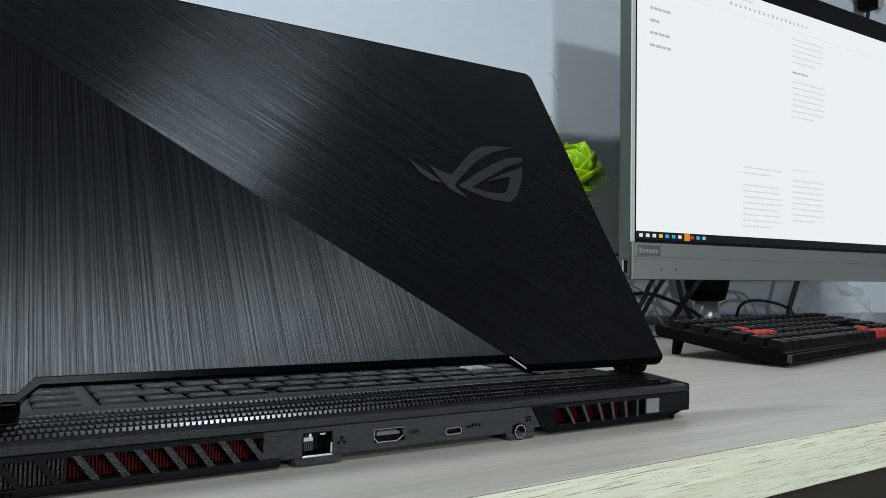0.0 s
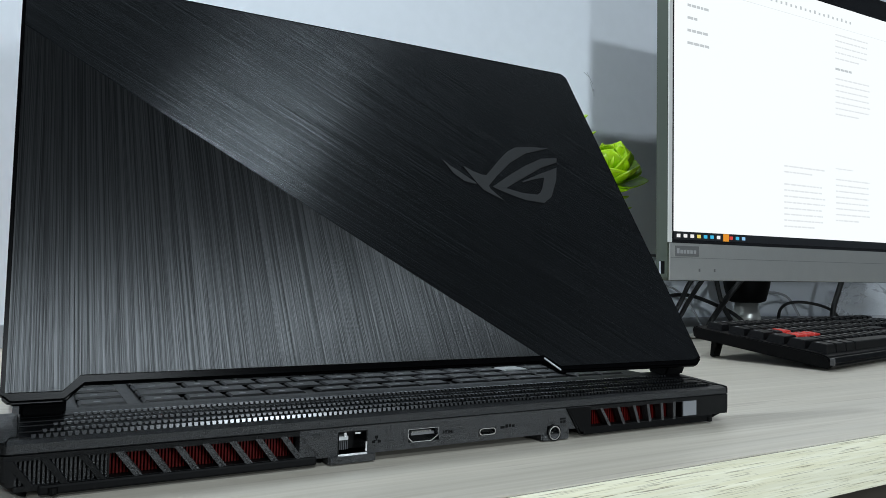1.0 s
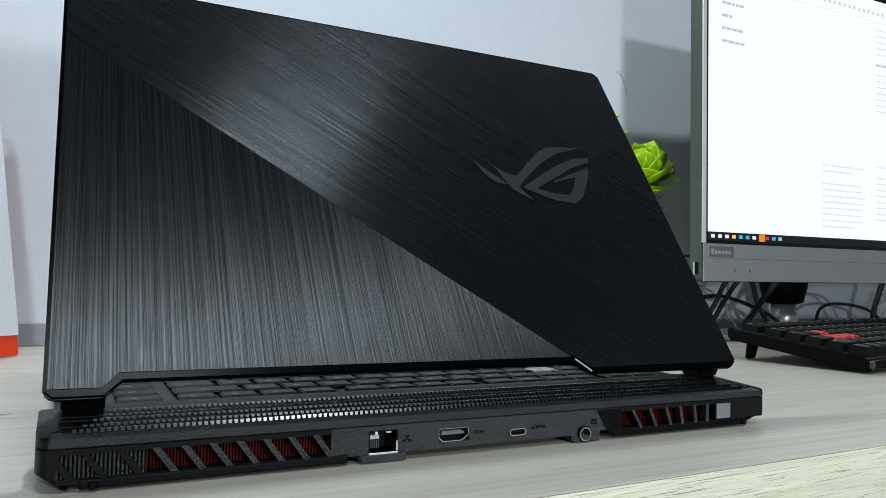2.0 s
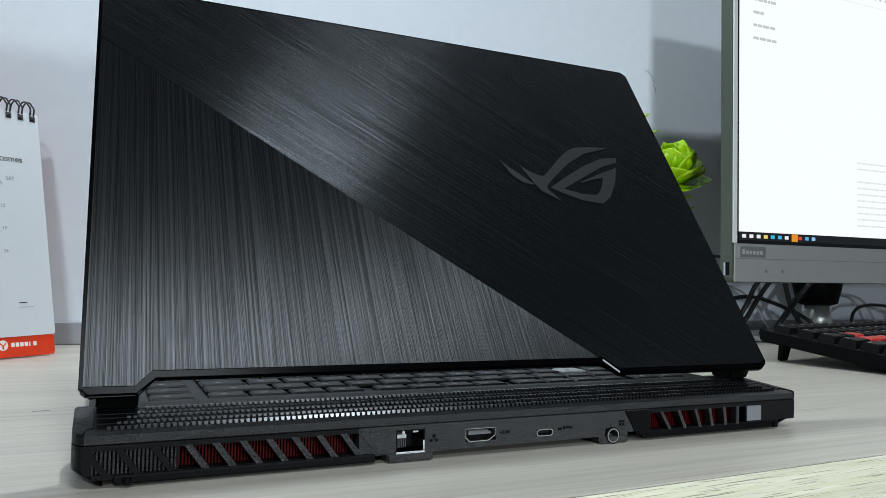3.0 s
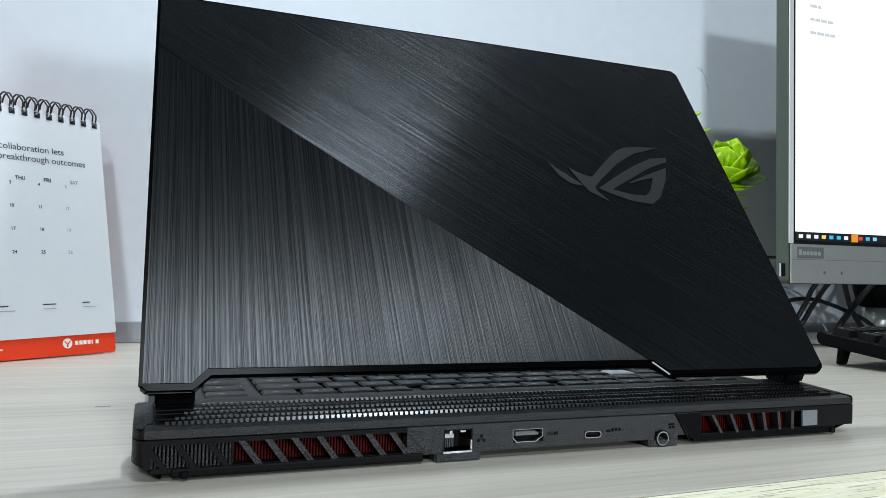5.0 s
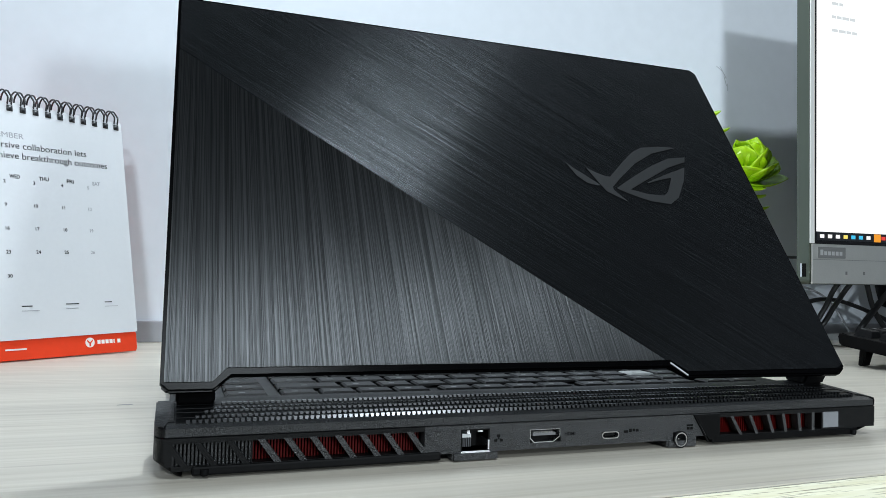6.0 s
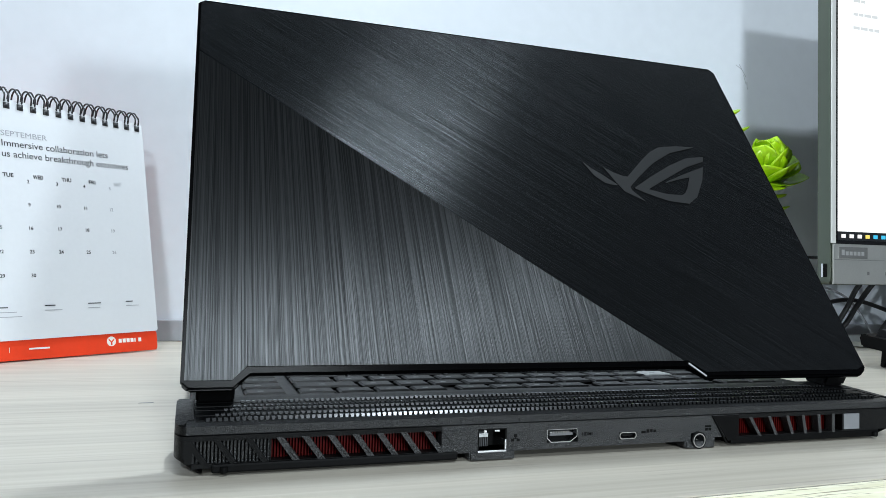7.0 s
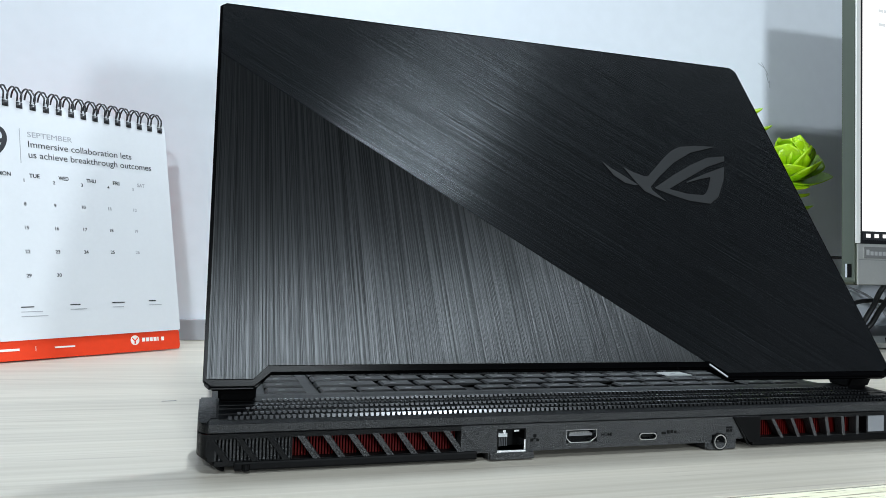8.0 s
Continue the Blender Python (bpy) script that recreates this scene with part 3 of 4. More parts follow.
part("socket_back", block(0.0061, 0.0149, 0.0056, 0.0062, 0.0060, 0.0092), CAVITY_SHADE, usbc)
circle = [(0.0476 + 0.0033 * math.cos(2 * math.pi * i / 28), 0.0040 + 0.0033 * math.sin(2 * math.pi * i / 28)) for i in range(28)]
jack = part("power_jack", ring_plate(circle, scaled(circle, (0.84, 0.84), 0.0476, 0.0040), -0.0014, 0.006), CHROME, laptop, "round steel-lined power jack")
part("jack_rim", ring_plate(scaled(circle, (1.18, 1.18), 0.0476, 0.0040), scaled(circle, (1.01, 1.01), 0.0476, 0.0040), -0.0012, 0.006), PLASTIC, jack)
part("centre_pin", lathe([(0.0003, 0), (0.0006, 0.0008), (0.0006, 0.005)], 12), CHROME, jack, at=pose(0.0476, 0.0005, 0.0040, -90))
part("socket_back", block(0.0438, 0.0514, 0.0056, 0.0062, 0.0004, 0.0076), CAVITY_SHADE, jack)
# small dark prints beside the ports: a network sign, lettering, and marks too small to read
for x, z, w, h in ((-0.0442, 0.0099, 0.0014, 0.0012), (-0.0442, 0.0089, 0.0003, 0.0008), (-0.0442, 0.0086, 0.0026, 0.0003), (-0.0455, 0.0080, 0.0013, 0.0010), (-0.0429, 0.0080, 0.0013, 0.0010),
                   (0.0185, 0.0088, 0.0022, 0.0011), (0.0208, 0.0092, 0.0014, 0.0015), (0.0226, 0.0093, 0.0012, 0.0012), (0.0244, 0.0091, 0.0014, 0.0011),
                   (0.0532, 0.0101, 0.0034, 0.0009), (0.0524, 0.0087, 0.0014, 0.0012), (0.0542, 0.0087, 0.0014, 0.0012)):
    part("port_mark", block(x - w / 2, x + w / 2, -0.0002, 0.0001, z - h / 2, z + h / 2), LABEL_INK, laptop)
part("port_lettering", text_mesh("HDMI", 0.0021, LABEL_INK, 0.00004, 0.0052), LABEL_INK, laptop, at=pose(-0.0128, -0.0001, 0.0085, 90))

# the rear of the deck climbs in steps towards the hinge, a row of tiny teeth on each step
STEPS = ((0.0050, 0.0192, 0.0013), (0.0120, 0.0198, 0.0009), (0.0190, 0.0205, 0.0008), (0.0242, 0.0210, 0.0004), (0.0292, 0.0216, 0.0009))
bm = bmesh.new()
sec = [(0.0036, 0.0170), (0.0036, 0.0189)]
for y, z, h in STEPS:
    sec += [(y + 0.0014, z - 0.0001), (y + 0.0016, z + 0.0002), (y + 0.0050, z + 0.0004)]
sec += [(0.0390, 0.0224), (0.0440, 0.0224), (0.0500, 0.0186), (0.0500, 0.0170)]
rows_ = [[bm.verts.new((x, y, z)) for y, z in sec] for x in (-0.1724, 0.1654)]
n = len(sec)
for i in range(n):
    bm.faces.new((rows_[0][i], rows_[0][(i + 1) % n], rows_[1][(i + 1) % n], rows_[1][i]))
bm.faces.new(rows_[0])
bm.faces.new(rows_[1])
part("stepped_vent_deck", bm, DECK_MAT, laptop, "stepped black vent deck behind the keys")
bm = bmesh.new()
for r, (y, z, h) in enumerate(STEPS):
    x = -0.1690 + 0.0035 * r
    while x < 0.160 - 0.002 * r:
        w = 0.0015
        lo = [bm.verts.new(p) for p in ((x + 0.0002, y, z), (x + w - 0.0002, y, z), (x + w - 0.0002, y + 0.0022, z), (x + 0.0002, y + 0.0022, z))]
        hi = [bm.verts.new(p) for p in ((x, y + 0.0002, z + h), (x + w, y + 0.0002, z + h), (x + w, y + 0.0026, z + h * 0.8), (x, y + 0.0026, z + h * 0.8))]
        bm.faces.new(hi)
        for i in range(4):
            bm.faces.new((lo[i], lo[(i + 1) % 4], hi[(i + 1) % 4], hi[i]))
        x += 0.0022
tagged(part("vent_studs", bm, STUD_MAT, laptop, "rows of tiny glossy black teeth"), kind="stuff")
for x, y, z in ((0.1050, 0.0070, 0.0192), (0.1010, 0.0140, 0.0198), (0.0975, 0.0208, 0.0205)):
    part("status_light", block(x - 0.0015, x + 0.0015, y - 0.0006, y + 0.0006, z, z + 0.0005), STATUS, laptop, "small pale status light window")

# keyboard well and keys
part("key_well", block(-0.158, 0.158, 0.0520, 0.178, DECK - 0.0012, DECK - 0.0007), KEY_MAT, laptop)


def keycap(w, d):
    bm = bmesh.new()
    lo = [bm.verts.new((sx * w / 2, sy * d / 2, 0)) for sx, sy in ((-1, -1), (1, -1), (1, 1), (-1, 1))]
    mid = [bm.verts.new((sx * w / 2, sy * d / 2, 0.0012)) for sx, sy in ((-1, -1), (1, -1), (1, 1), (-1, 1))]
    hi = [bm.verts.new((sx * (w / 2 - 0.0010), sy * (d / 2 - 0.0012), 0.0020)) for sx, sy in ((-1, -1), (1, -1), (1, 1), (-1, 1))]
    for a, b in ((lo, mid), (mid, hi)):
        for i in range(4):
            bm.faces.new((a[i], a[(i + 1) % 4], b[(i + 1) % 4], b[i]))
    bm.faces.new(hi)
    return finish("key", bm, KEY_MAT)


mark = finish("key_mark", block(-0.0014, 0.0014, -0.0008, 0.0008, 0.0020, 0.00208), KEY_MARK)
caps = {}


def key(x0, x1, y, mat=None, d=0.0142):
    w = round(x1 - x0, 4)
    if (w, d, mat) not in caps:
        me = keycap(w, d)
        if mat:
            me.materials.clear()
            me.materials.append(mat)
        caps[(w, d, mat)] = me
    k = part("key", caps[(w, d, mat)], KEY_MAT, laptop, "clear translucent key" if mat else "", at=pose((x0 + x1) / 2, y, DECK - 0.0007))
    part("legend", mark, KEY_MARK, k, at=pose(-0.002, -0.001, 0))


ROW_Y = [0.0645, 0.0820, 0.1000, 0.1180, 0.1360, 0.1540]
for r, y in enumerate(ROW_Y):
    key(-0.1515, -0.1330, y, d=0.0125)
    x = -0.1265
    if r == 0:
        for g in range(4):
            for i in range(4 if g < 3 else 2):
                key(x, x + 0.0165, y, d=0.0120)
                x += 0.0185
            x += 0.0055
    else:
        first = {1: 0.0310, 2: 0.0215, 3: 0.0310, 4: 0.0405, 5: 0.0165}[r]
        key(x, x + first, y)
        x += first + 0.0022
        while x < 0.128:
            clear = r == 2 and 0.070 < x < 0.088
            key(x, x + 0.0165, y, KEY_CLEAR if clear else None)
            x += 0.0187
        key(x, 0.1535 if x < 0.14 else x + 0.0165, y)

# hinges
for x0, x1 in ((-0.1728, -0.1575), (0.1540, 0.1690)):
    part("hinge", prism([(0.0320, 0.0216), (0.0440, 0.0216), (0.0480, 0.0300), (0.0330, 0.0350), (0.0290, 0.0275)], x0, x1, 0.0012), PLASTIC_DARK, laptop,
         at=Matrix(((0, 0, 1, 0), (1, 0, 0, 0), (0, 1, 0, 0), (0, 0, 0, 1))))

# the lid
W = 0.1790


def corner(cx, cy, r, a0, a1, n=5):
    return [(cx + r * math.cos(radians(a0 + (a1 - a0) * i / n)), cy + r * math.sin(radians(a0 + (a1 - a0) * i / n))) for i in range(n + 1)]


outline = [(-W + 0.003, 0.0), (-0.1583, 0.0), (-0.1522, 0.0080), (0.0634, 0.0080), (0.0713, 0.0008), (W - 0.006, 0.0), (W, 0.004)]
outline += corner(W - 0.0035, LID_H - 0.0035, 0.0035, 0, 90) + corner(-W + 0.0035, LID_H - 0.0035, 0.0035, 90, 180) + [(-W, 0.003)]
lid = part("lid", prism(outline, -0.0034, 0.0, 0.0009), GLOSS_BLACK, laptop, "black lid with gloss rim, brushed in two directions", at=LID_M)
inner = -W + 0.0016, W - 0.0016, LID_H - 0.0016
SLOPE_A, SLOPE_B = (-0.1773, 0.2009), (0.0615, 0.0100)
lower = [(inner[0], 0.0040), (-0.1592, 0.0038), (-0.1531, 0.0100), SLOPE_B, SLOPE_A]
upper = [SLOPE_B, (0.0642, 0.0100), (0.0722, 0.0036), (W - 0.007, 0.0034), (inner[1], 0.0058)]
upper += corner(W - 0.0046, LID_H - 0.0046, 0.003, 0, 90) + corner(-W + 0.0046, LID_H - 0.0046, 0.003, 90, 180) + [SLOPE_A]
part("lower_panel", prism(lower, 0.0001, 0.00035), LID_LOWER, lid, "dark metal panel brushed upright")
part("upper_panel", prism(upper, 0.0001, 0.00045), LID_UPPER, lid, "dark metal panel brushed along the slant")
part("screen_frame", block(-W + 0.003, W - 0.003, 0.020, LID_H - 0.003, -0.0062, -0.0035), PLASTIC_DARK, lid)
part("screen_back", block(-W + 0.006, W - 0.006, 0.026, LID_H - 0.007, -0.0068, -0.0063), BEZEL, lid, "dark unlit screen")

# added strip that stands in for the specular line on the notch bevel
part("notch_glint", prism([(0.0640, 0.0088), (0.0719, 0.0016), (0.0714, 0.0010), (0.0635, 0.0082)], 0.00005, 0.0005), EDGE_GLINT, lid, "pale strip painted as the glint along the notch")


def blade(name, top, bottom):
    """A curved flat emblem piece between two runs of points."""
    pts = [(u / 1000, v / 1000) for u, v in top + bottom[::-1]]
    part(name, prism(pts, 0.0005, 0.0008), LOGO_MAT, lid, "grey metal emblem stroke")


blade("emblem", [(41.9, 141.1), (46.3, 136.5), (50.7, 133.4), (60.5, 125.1)], [(41.9, 140.6), (46.3, 131.3), (52.1, 126.1), (58.1, 124.8)])
blade("emblem", [(54.8, 138.3), (60.2, 134.9), (66.4, 132.6), (69.5, 132.4), (84.3, 147.0), (93.2, 154.9), (101.1, 159.5), (114.5, 161.9), (128.4, 162.4)],
      [(55.3, 137.2), (60.1, 126.8), (63.6, 120.6), (75.8, 113.8), (68.9, 121.8), (68.8, 124.4), (77.3, 132.7), (91.8, 145.3), (107.8, 155.4)])
blade("emblem", [(71.5, 123.8), (88.0, 134.9), (103.8, 144.6), (119.1, 152.2), (132.9, 154.6)], [(72.5, 123.4), (81.2, 123.7), (94.9, 131.9), (116.1, 144.3), (131.2, 150.5)])
blade("emblem", [(71.7, 123.4), (81.2, 123.5), (92.7, 120.7), (103.8, 120.6), (107.0, 122.8)], [(77.8, 120.6), (85.7, 117.6), (92.7, 115.4), (106.4, 114.2), (114.5, 120.1)])
blade("emblem", [(95.4, 130.2), (111.4, 137.9), (129.1, 145.6), (124.1, 134.4), (114.5, 120.1)], [(96.0, 129.8), (105.8, 133.3), (115.2, 135.9), (109.8, 126.4), (107.0, 122.8)])

# ---- the desk calendar ----
CAL_A, CAL_LEAN = 38.0, 10.0
cal_at = pose(-0.2053, 0.4366, 0, 0, 0, CAL_A) @ pose(0, 0, 0, 90 - CAL_LEAN)
calendar = thing("desk_calendar", "spiral-bound desk calendar, white page over a red foot", "calendar", pose(-0.2053, 0.4366, 0))
rel = pose(-0.2053, 0.4366, 0).inverted() @ cal_at
CW = 0.201
part("front_board", prism([(-CW, 0.0012), (-0.0004, 0.0012), (-0.0004, 0.0200), (-0.0040, 0.2085), (-CW, 0.2085)], -0.0022, -0.0004), RED_CARD, calendar, "red card foot", at=rel)
back = rel @ pose(0, 0.208, -0.002, 22) @ pose(0, -0.2115, -0.0005)
part("back_board", prism(rounded(-CW + 0.012, -0.014, 0.0005, 0.2095, 0.003), -0.0018, 0.0), RED_CARD, calendar, at=back)
sheet = part("page", prism(rounded(-CW, 0.0008, 0.0183, 0.2135, 0.002), 0.0, 0.0012), PAPER, calendar, "white September page", at=rel @ pose(0, 0.0183, 0) @ pose(0, 0, 0, 0, 0, 0.8) @ pose(0, -0.0183, 0))


SLANT = 0.019  # the print runs slightly askew on the hanging page


def words(text, u, v, size, mat, bold=0.0, width=None, parent=sheet, lift=0.00132):
    """v is the height of the line's right end."""
    return part("printed_text", text_mesh(text, size, mat, bold, width), mat, parent, at=pose(u, v + SLANT * (u + 0.03), lift, 0, 0, math.degrees(SLANT)))


def bars(u0, u1, v, h, mat, parent=sheet, lift=0.0013):
    part("print_bar", prism([(u0, v), (u1, v), (u1, v + h), (u0, v + h)], lift, lift + 0.0001), mat, parent)


words("9", -0.1605, 0.1655, 0.037, INK)
bars(-0.1342, -0.1338, 0.1600, 0.029, INK_GREY)
words("SEPTEMBER", -0.1282, 0.1846, 0.0064, INK_GREY, width=0.0370)
words("Immersive collaboration lets", -0.1282, 0.1760, 0.0078, INK, width=0.0912)
words("us achieve breakthrough outcomes", -0.1282, 0.1672, 0.0078, INK, width=0.1108)
COLS = [-0.1282 + 0.0239 * (c - 2) for c in range(7)]
for c, (name_, u) in enumerate(zip(("SUN", "MON", "TUE", "WED", "THU", "FRI", "SAT"), COLS)):
    words(name_, u, 0.1507, 0.0046, INK_GREY if c in (0, 6) else INK, 0.00010, width={"FRI": 0.0062, "SAT": 0.0074, "MON": 0.0096}.get(name_, 0.0084))
for d in range(1, 31):
    c, r = (d + 1) % 7, (d + 1) // 7
    words(str(d), COLS[c] - (0.0052 if d < 10 else 0.0062), 0.1466 - 0.0193 * r, 0.0040, INK_GREY if c in (0, 6) else INK, 0.00006)
for u, widths in ((-0.1398, (0.0100, 0.0165, 0.0205)), (-0.1010, (0.0085, 0.0140)), (-0.0645, (0.0115, 0.0108)), (-0.0293, (0.0070, 0.0125))):
    for i, w in enumerate(widths):
        bars(u, u + w, 0.0457 + SLANT * (u + 0.03) - 0.0036 * i, 0.0008 if i == 0 else 0.0005, INK if i == 0 else INK_GREY)
strip = part("foot_strip", prism(rounded(-CW, 0.0, 0.0012, 0.0186, 0.003), -0.0003, 0.0003), RED_CARD, calendar, at=rel)
part("logo_disc", prism([(-0.0450 + 0.0042 * math.cos(2 * math.pi * i / 32), 0.0112 + 0.0042 * math.sin(2 * math.pi * i / 32)) for i in range(32)], 0.0004, 0.0005), WHITE_INK, strip)
part("logo_notch", prism([(-0.0477, 0.0138), (-0.0450, 0.0112), (-0.0423, 0.0138), (-0.0423, 0.0124), (-0.0443, 0.0104), (-0.0443, 0.0080), (-0.0457, 0.0080), (-0.0457, 0.0104), (-0.0477, 0.0124)], 0.00055, 0.0006), RED_CARD, strip)
for i in range(6):
    bars(-0.0382 + 0.0038 * i, -0.0382 + 0.0038 * i + (0.0029 if i != 4 else 0.0012), 0.0095, 0.0034, WHITE_INK, strip, 0.0004)
bars(-0.1150, -0.0985, 0.0088, 0.0013, WHITE_INK, strip, 0.0004)
bars(-0.1300, -0.1296, 0.0075, 0.0040, WHITE_INK, strip, 0.0004)
bars(-0.1600, -0.1420, 0.0085, 0.0018, WHITE_INK, strip, 0.0004)


def coil():
    """One double loop of black wire with its clasped ends on the page."""
    bm = bmesh.new()
    for dx in (-0.0016, 0.0016):
        pts = []
        for i in range(13):
            a = radians(-55 + 250 * i / 12)
            pts.append((dx + (0.0012 if i < 4 else 0.0), -0.0015 + 0.0085 * math.sin(a) + 0.002, -0.0052 + 0.0075 * math.cos(a)))
        piece = tube(pts, 0.00075, 6, 2)
        me = bpy.data.meshes.new("tmp")
        piece.to_mesh(me)
        piece.free()
        bm.from_mesh(me)
        bpy.data.meshes.remove(me)
    box(bm, -0.0013, 0.0035, -0.0105, -0.0055, 0.0012, 0.0017)
    return finish("coil", bm, WIRE_BLACK, True)


coil_mesh = coil()
for i in range(18):
    part("coil", coil_mesh, WIRE_BLACK, calendar, at=rel @ pose(-0.0085 - 0.0107 * i, 0.2165 - 0.0107 * i * 0.016, 0.0))

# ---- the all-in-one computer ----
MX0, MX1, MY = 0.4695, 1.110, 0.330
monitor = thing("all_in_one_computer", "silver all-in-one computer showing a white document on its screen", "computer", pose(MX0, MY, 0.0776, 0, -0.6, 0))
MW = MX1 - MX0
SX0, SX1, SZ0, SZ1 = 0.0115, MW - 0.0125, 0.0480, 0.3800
part("side_frame", prism(rounded(0, MW, 0, 0.4110, 0.004), -0.0165, 0.0, 0.0012), SILVER_SHADED, monitor, at=pose(0, 0, 0, 90))
part("chin", block(0.0025, MW - 0.0025, -0.0022, -0.0002, 0.0006, 0.0440, 0.0007), SILVER, monitor, "satin silver chin below the screen")
for x in (0.0004, MW - 0.0062):
    part("front_rim", block(x, x + 0.0058, -0.0022, -0.0002, 0.0444, 0.4088, 0.0006), RIM, monitor, "bright narrow rim beside the screen")
part("chin_groove", block(0.004, MW - 0.004, -0.0026, -0.0020, 0.0268, 0.0272), BADGE, monitor)
part("glass_border", block(0.0060, MW - 0.0060, -0.0020, -0.0002, 0.0444, 0.4088), BEZEL, monitor, "black border round the screen")
screen = part("screen", block(SX0 - 0.003, SX1, -0.0026, -0.0021, SZ0 + 0.0095, SZ1), SCREEN, monitor, "lit white document page")
task = part("taskbar", block(SX0 - 0.003, SX1, -0.0026, -0.0021, SZ0, SZ0 + 0.0092), SCREEN_BAR, monitor, "dark taskbar with small coloured icons")
for i, c in enumerate((0, 0, 0, 1, 2, 2, 0, 3, 4, 2, 5)):
    x = SX0 + 0.0015 + 0.0113 * i
    h = 0.0040 if i not in (7,) else 0.0088
    w = 0.0058 if i != 7 else 0.0100
    part("icon", block(x, x + w, -0.0030, -0.0027, SZ0 + 0.0046 - h / 2, SZ0 + 0.0046 + h / 2), ICONS[c], task)
part("badge", block(0.0105, 0.0497, -0.0030, -0.0022, 0.0288, 0.0408, 0.0003), BADGE, monitor, "small dark maker's plate")
for i in range(6):
    x = 0.0130 + 0.0055 * i
    part("badge_bar", block(x, x + 0.0040, -0.0033, -0.0031, 0.0318, 0.0378 if i == 0 else 0.0360), BADGE_LIGHT, monitor)
for x in (0.0500, 0.0760):
    part("chin_mark", block(x, x + 0.0025, -0.0027, -0.0023, 0.0110, 0.0145), BADGE, monitor)
part("side_port", block(-0.0004, 0.0002, 0.0035, 0.0085, 0.0080, 0.0225), CAVITY_SHADE, monitor, "slim dark socket in the side")
part("side_port_shell", block(-0.0003, 0.0002, 0.0090, 0.0115, 0.0080, 0.0225), CHROME, monitor)


words_rnd = random.Random(11)


def line(x0, x1, z, h=0.0020, mat=None):
    """A row of unreadable print as short bars, one a word."""
    x = x0
    while x < x1 - 0.001:
        w = min(words_rnd.uniform(0.004, 0.012), x1 - x)
        part("text_line", block(x - MX0, x + w - MX0, -0.0029, -0.0027, z - 0.0776, z - 0.0776 + h), mat or SCREEN_TEXT, screen)
        x += w + 0.0013


def rule(x0, x1, z, h):
    part("rule", block(x0 - MX0, x1 - MX0, -0.0029, -0.0027, z - 0.0776, z - 0.0776 + h), SCREEN_TEXT, screen)


def paragraph(x0, x1, top, count, step, seed):
    rnd = random.Random(seed)
    for i in range(count):
        line(x0, x1 - rnd.uniform(0, 0.008) - (0.02 if i == count - 1 else 0), top - step * i)


paragraph(0.677, 0.764, 0.2265, 2, 0.0075, 1)
paragraph(0.677, 0.764, 0.2030, 8, 0.0078, 2)
paragraph(0.787, 0.868, 0.2170, 8, 0.0080, 3)
line(0.787, 0.826, 0.2320, 0.0016)
paragraph(0.787, 0.868, 0.3560, 7, 0.0082, 4)
line(0.787, 0.826, 0.3690, 0.0030, SCREEN_INK)
paragraph(0.787, 0.868, 0.4170, 5, 0.0082, 5)
for i, w in enumerate((0.036, 0.017, 0.036, 0.037)):
    line(0.499, 0.499 + w, 0.4020 - 0.0150 * i, 0.0032, SCREEN_INK)
# toolbar marks
for i in range(18):
    part("toolbar_mark", block(0.650 + 0.0100 * i - MX0, 0.6535 + 0.0100 * i - MX0, -0.0029, -0.0027, 0.3605, 0.3605 + (0.0034 if i % 3 else 0.0046)), SCREEN_INK, screen)
rule(0.48, 1.09, 0.4280, 0.0006)
line(0.600, 0.700, 0.4490, 0.0018)

# the stand
stand = part("stand_base", prism(rounded(0.14, 0.50, 0.085, 0.185, 0.012), -0.0776, -0.0716, 0.001), SILVER, monitor, "flat silver stand foot")
part("stand_neck", lathe([(0.0225, -0.0716), (0.0195, -0.0520), (0.0165, -0.0330)], 32), SILVER, monitor, "round brushed silver neck", at=pose(0.302, 0.128, 0), smooth=True)
part("stand_hinge", lathe([(0.019, -0.0330), (0.027, -0.0300), (0.032, -0.010), (0.035, 0.010), (0.035, 0.070)], 32), PLASTIC_DARK, monitor, "black hinge block", at=pose(0.302, 0.128, 0), smooth=True)
part("rear_housing", block(0.13, MW - 0.13, 0.0235, 0.075, 0.03, 0.36, 0.012), PLASTIC_DARK, monitor)

# ---- the keyboard on the desk ----
kb = thing("gaming_keyboard", "black wired gaming keyboard with red letter and arrow keys", "keyboard", pose(0.452, 0.118, 0, 0, 0, 12.0))
KW, KD = 0.445, 0.137
bm = bmesh.new()
prof = [(0.004, 0.0015), (0.0, 0.006), (0.004, 0.0125), (0.010, 0.0150), (0.125, 0.0300), (0.134, 0.0325), (KD, 0.0300), (KD - 0.002, 0.0200)]
a = [bm.verts.new((0.0, y, z)) for y, z in prof]
b = [bm.verts.new((KW, y, z)) for y, z in prof]
bm.faces.new(a)
bm.faces.new(b[::-1])
for i in range(len(prof)):
    bm.faces.new((a[i], a[(i + 1) % len(prof)], b[(i + 1) % len(prof)], b[i]))
bmesh.ops.bevel(bm, geom=bm.edges[:], offset=0.0015, segments=2, affect="EDGES")
part("case", bm, KB_BLACK, kb)
part("corner_plate", block(-0.0006, 0.004, -0.0006, 0.003, 0.0050, 0.0120, 0.0012), KB_CORNER, kb, "small grey corner")
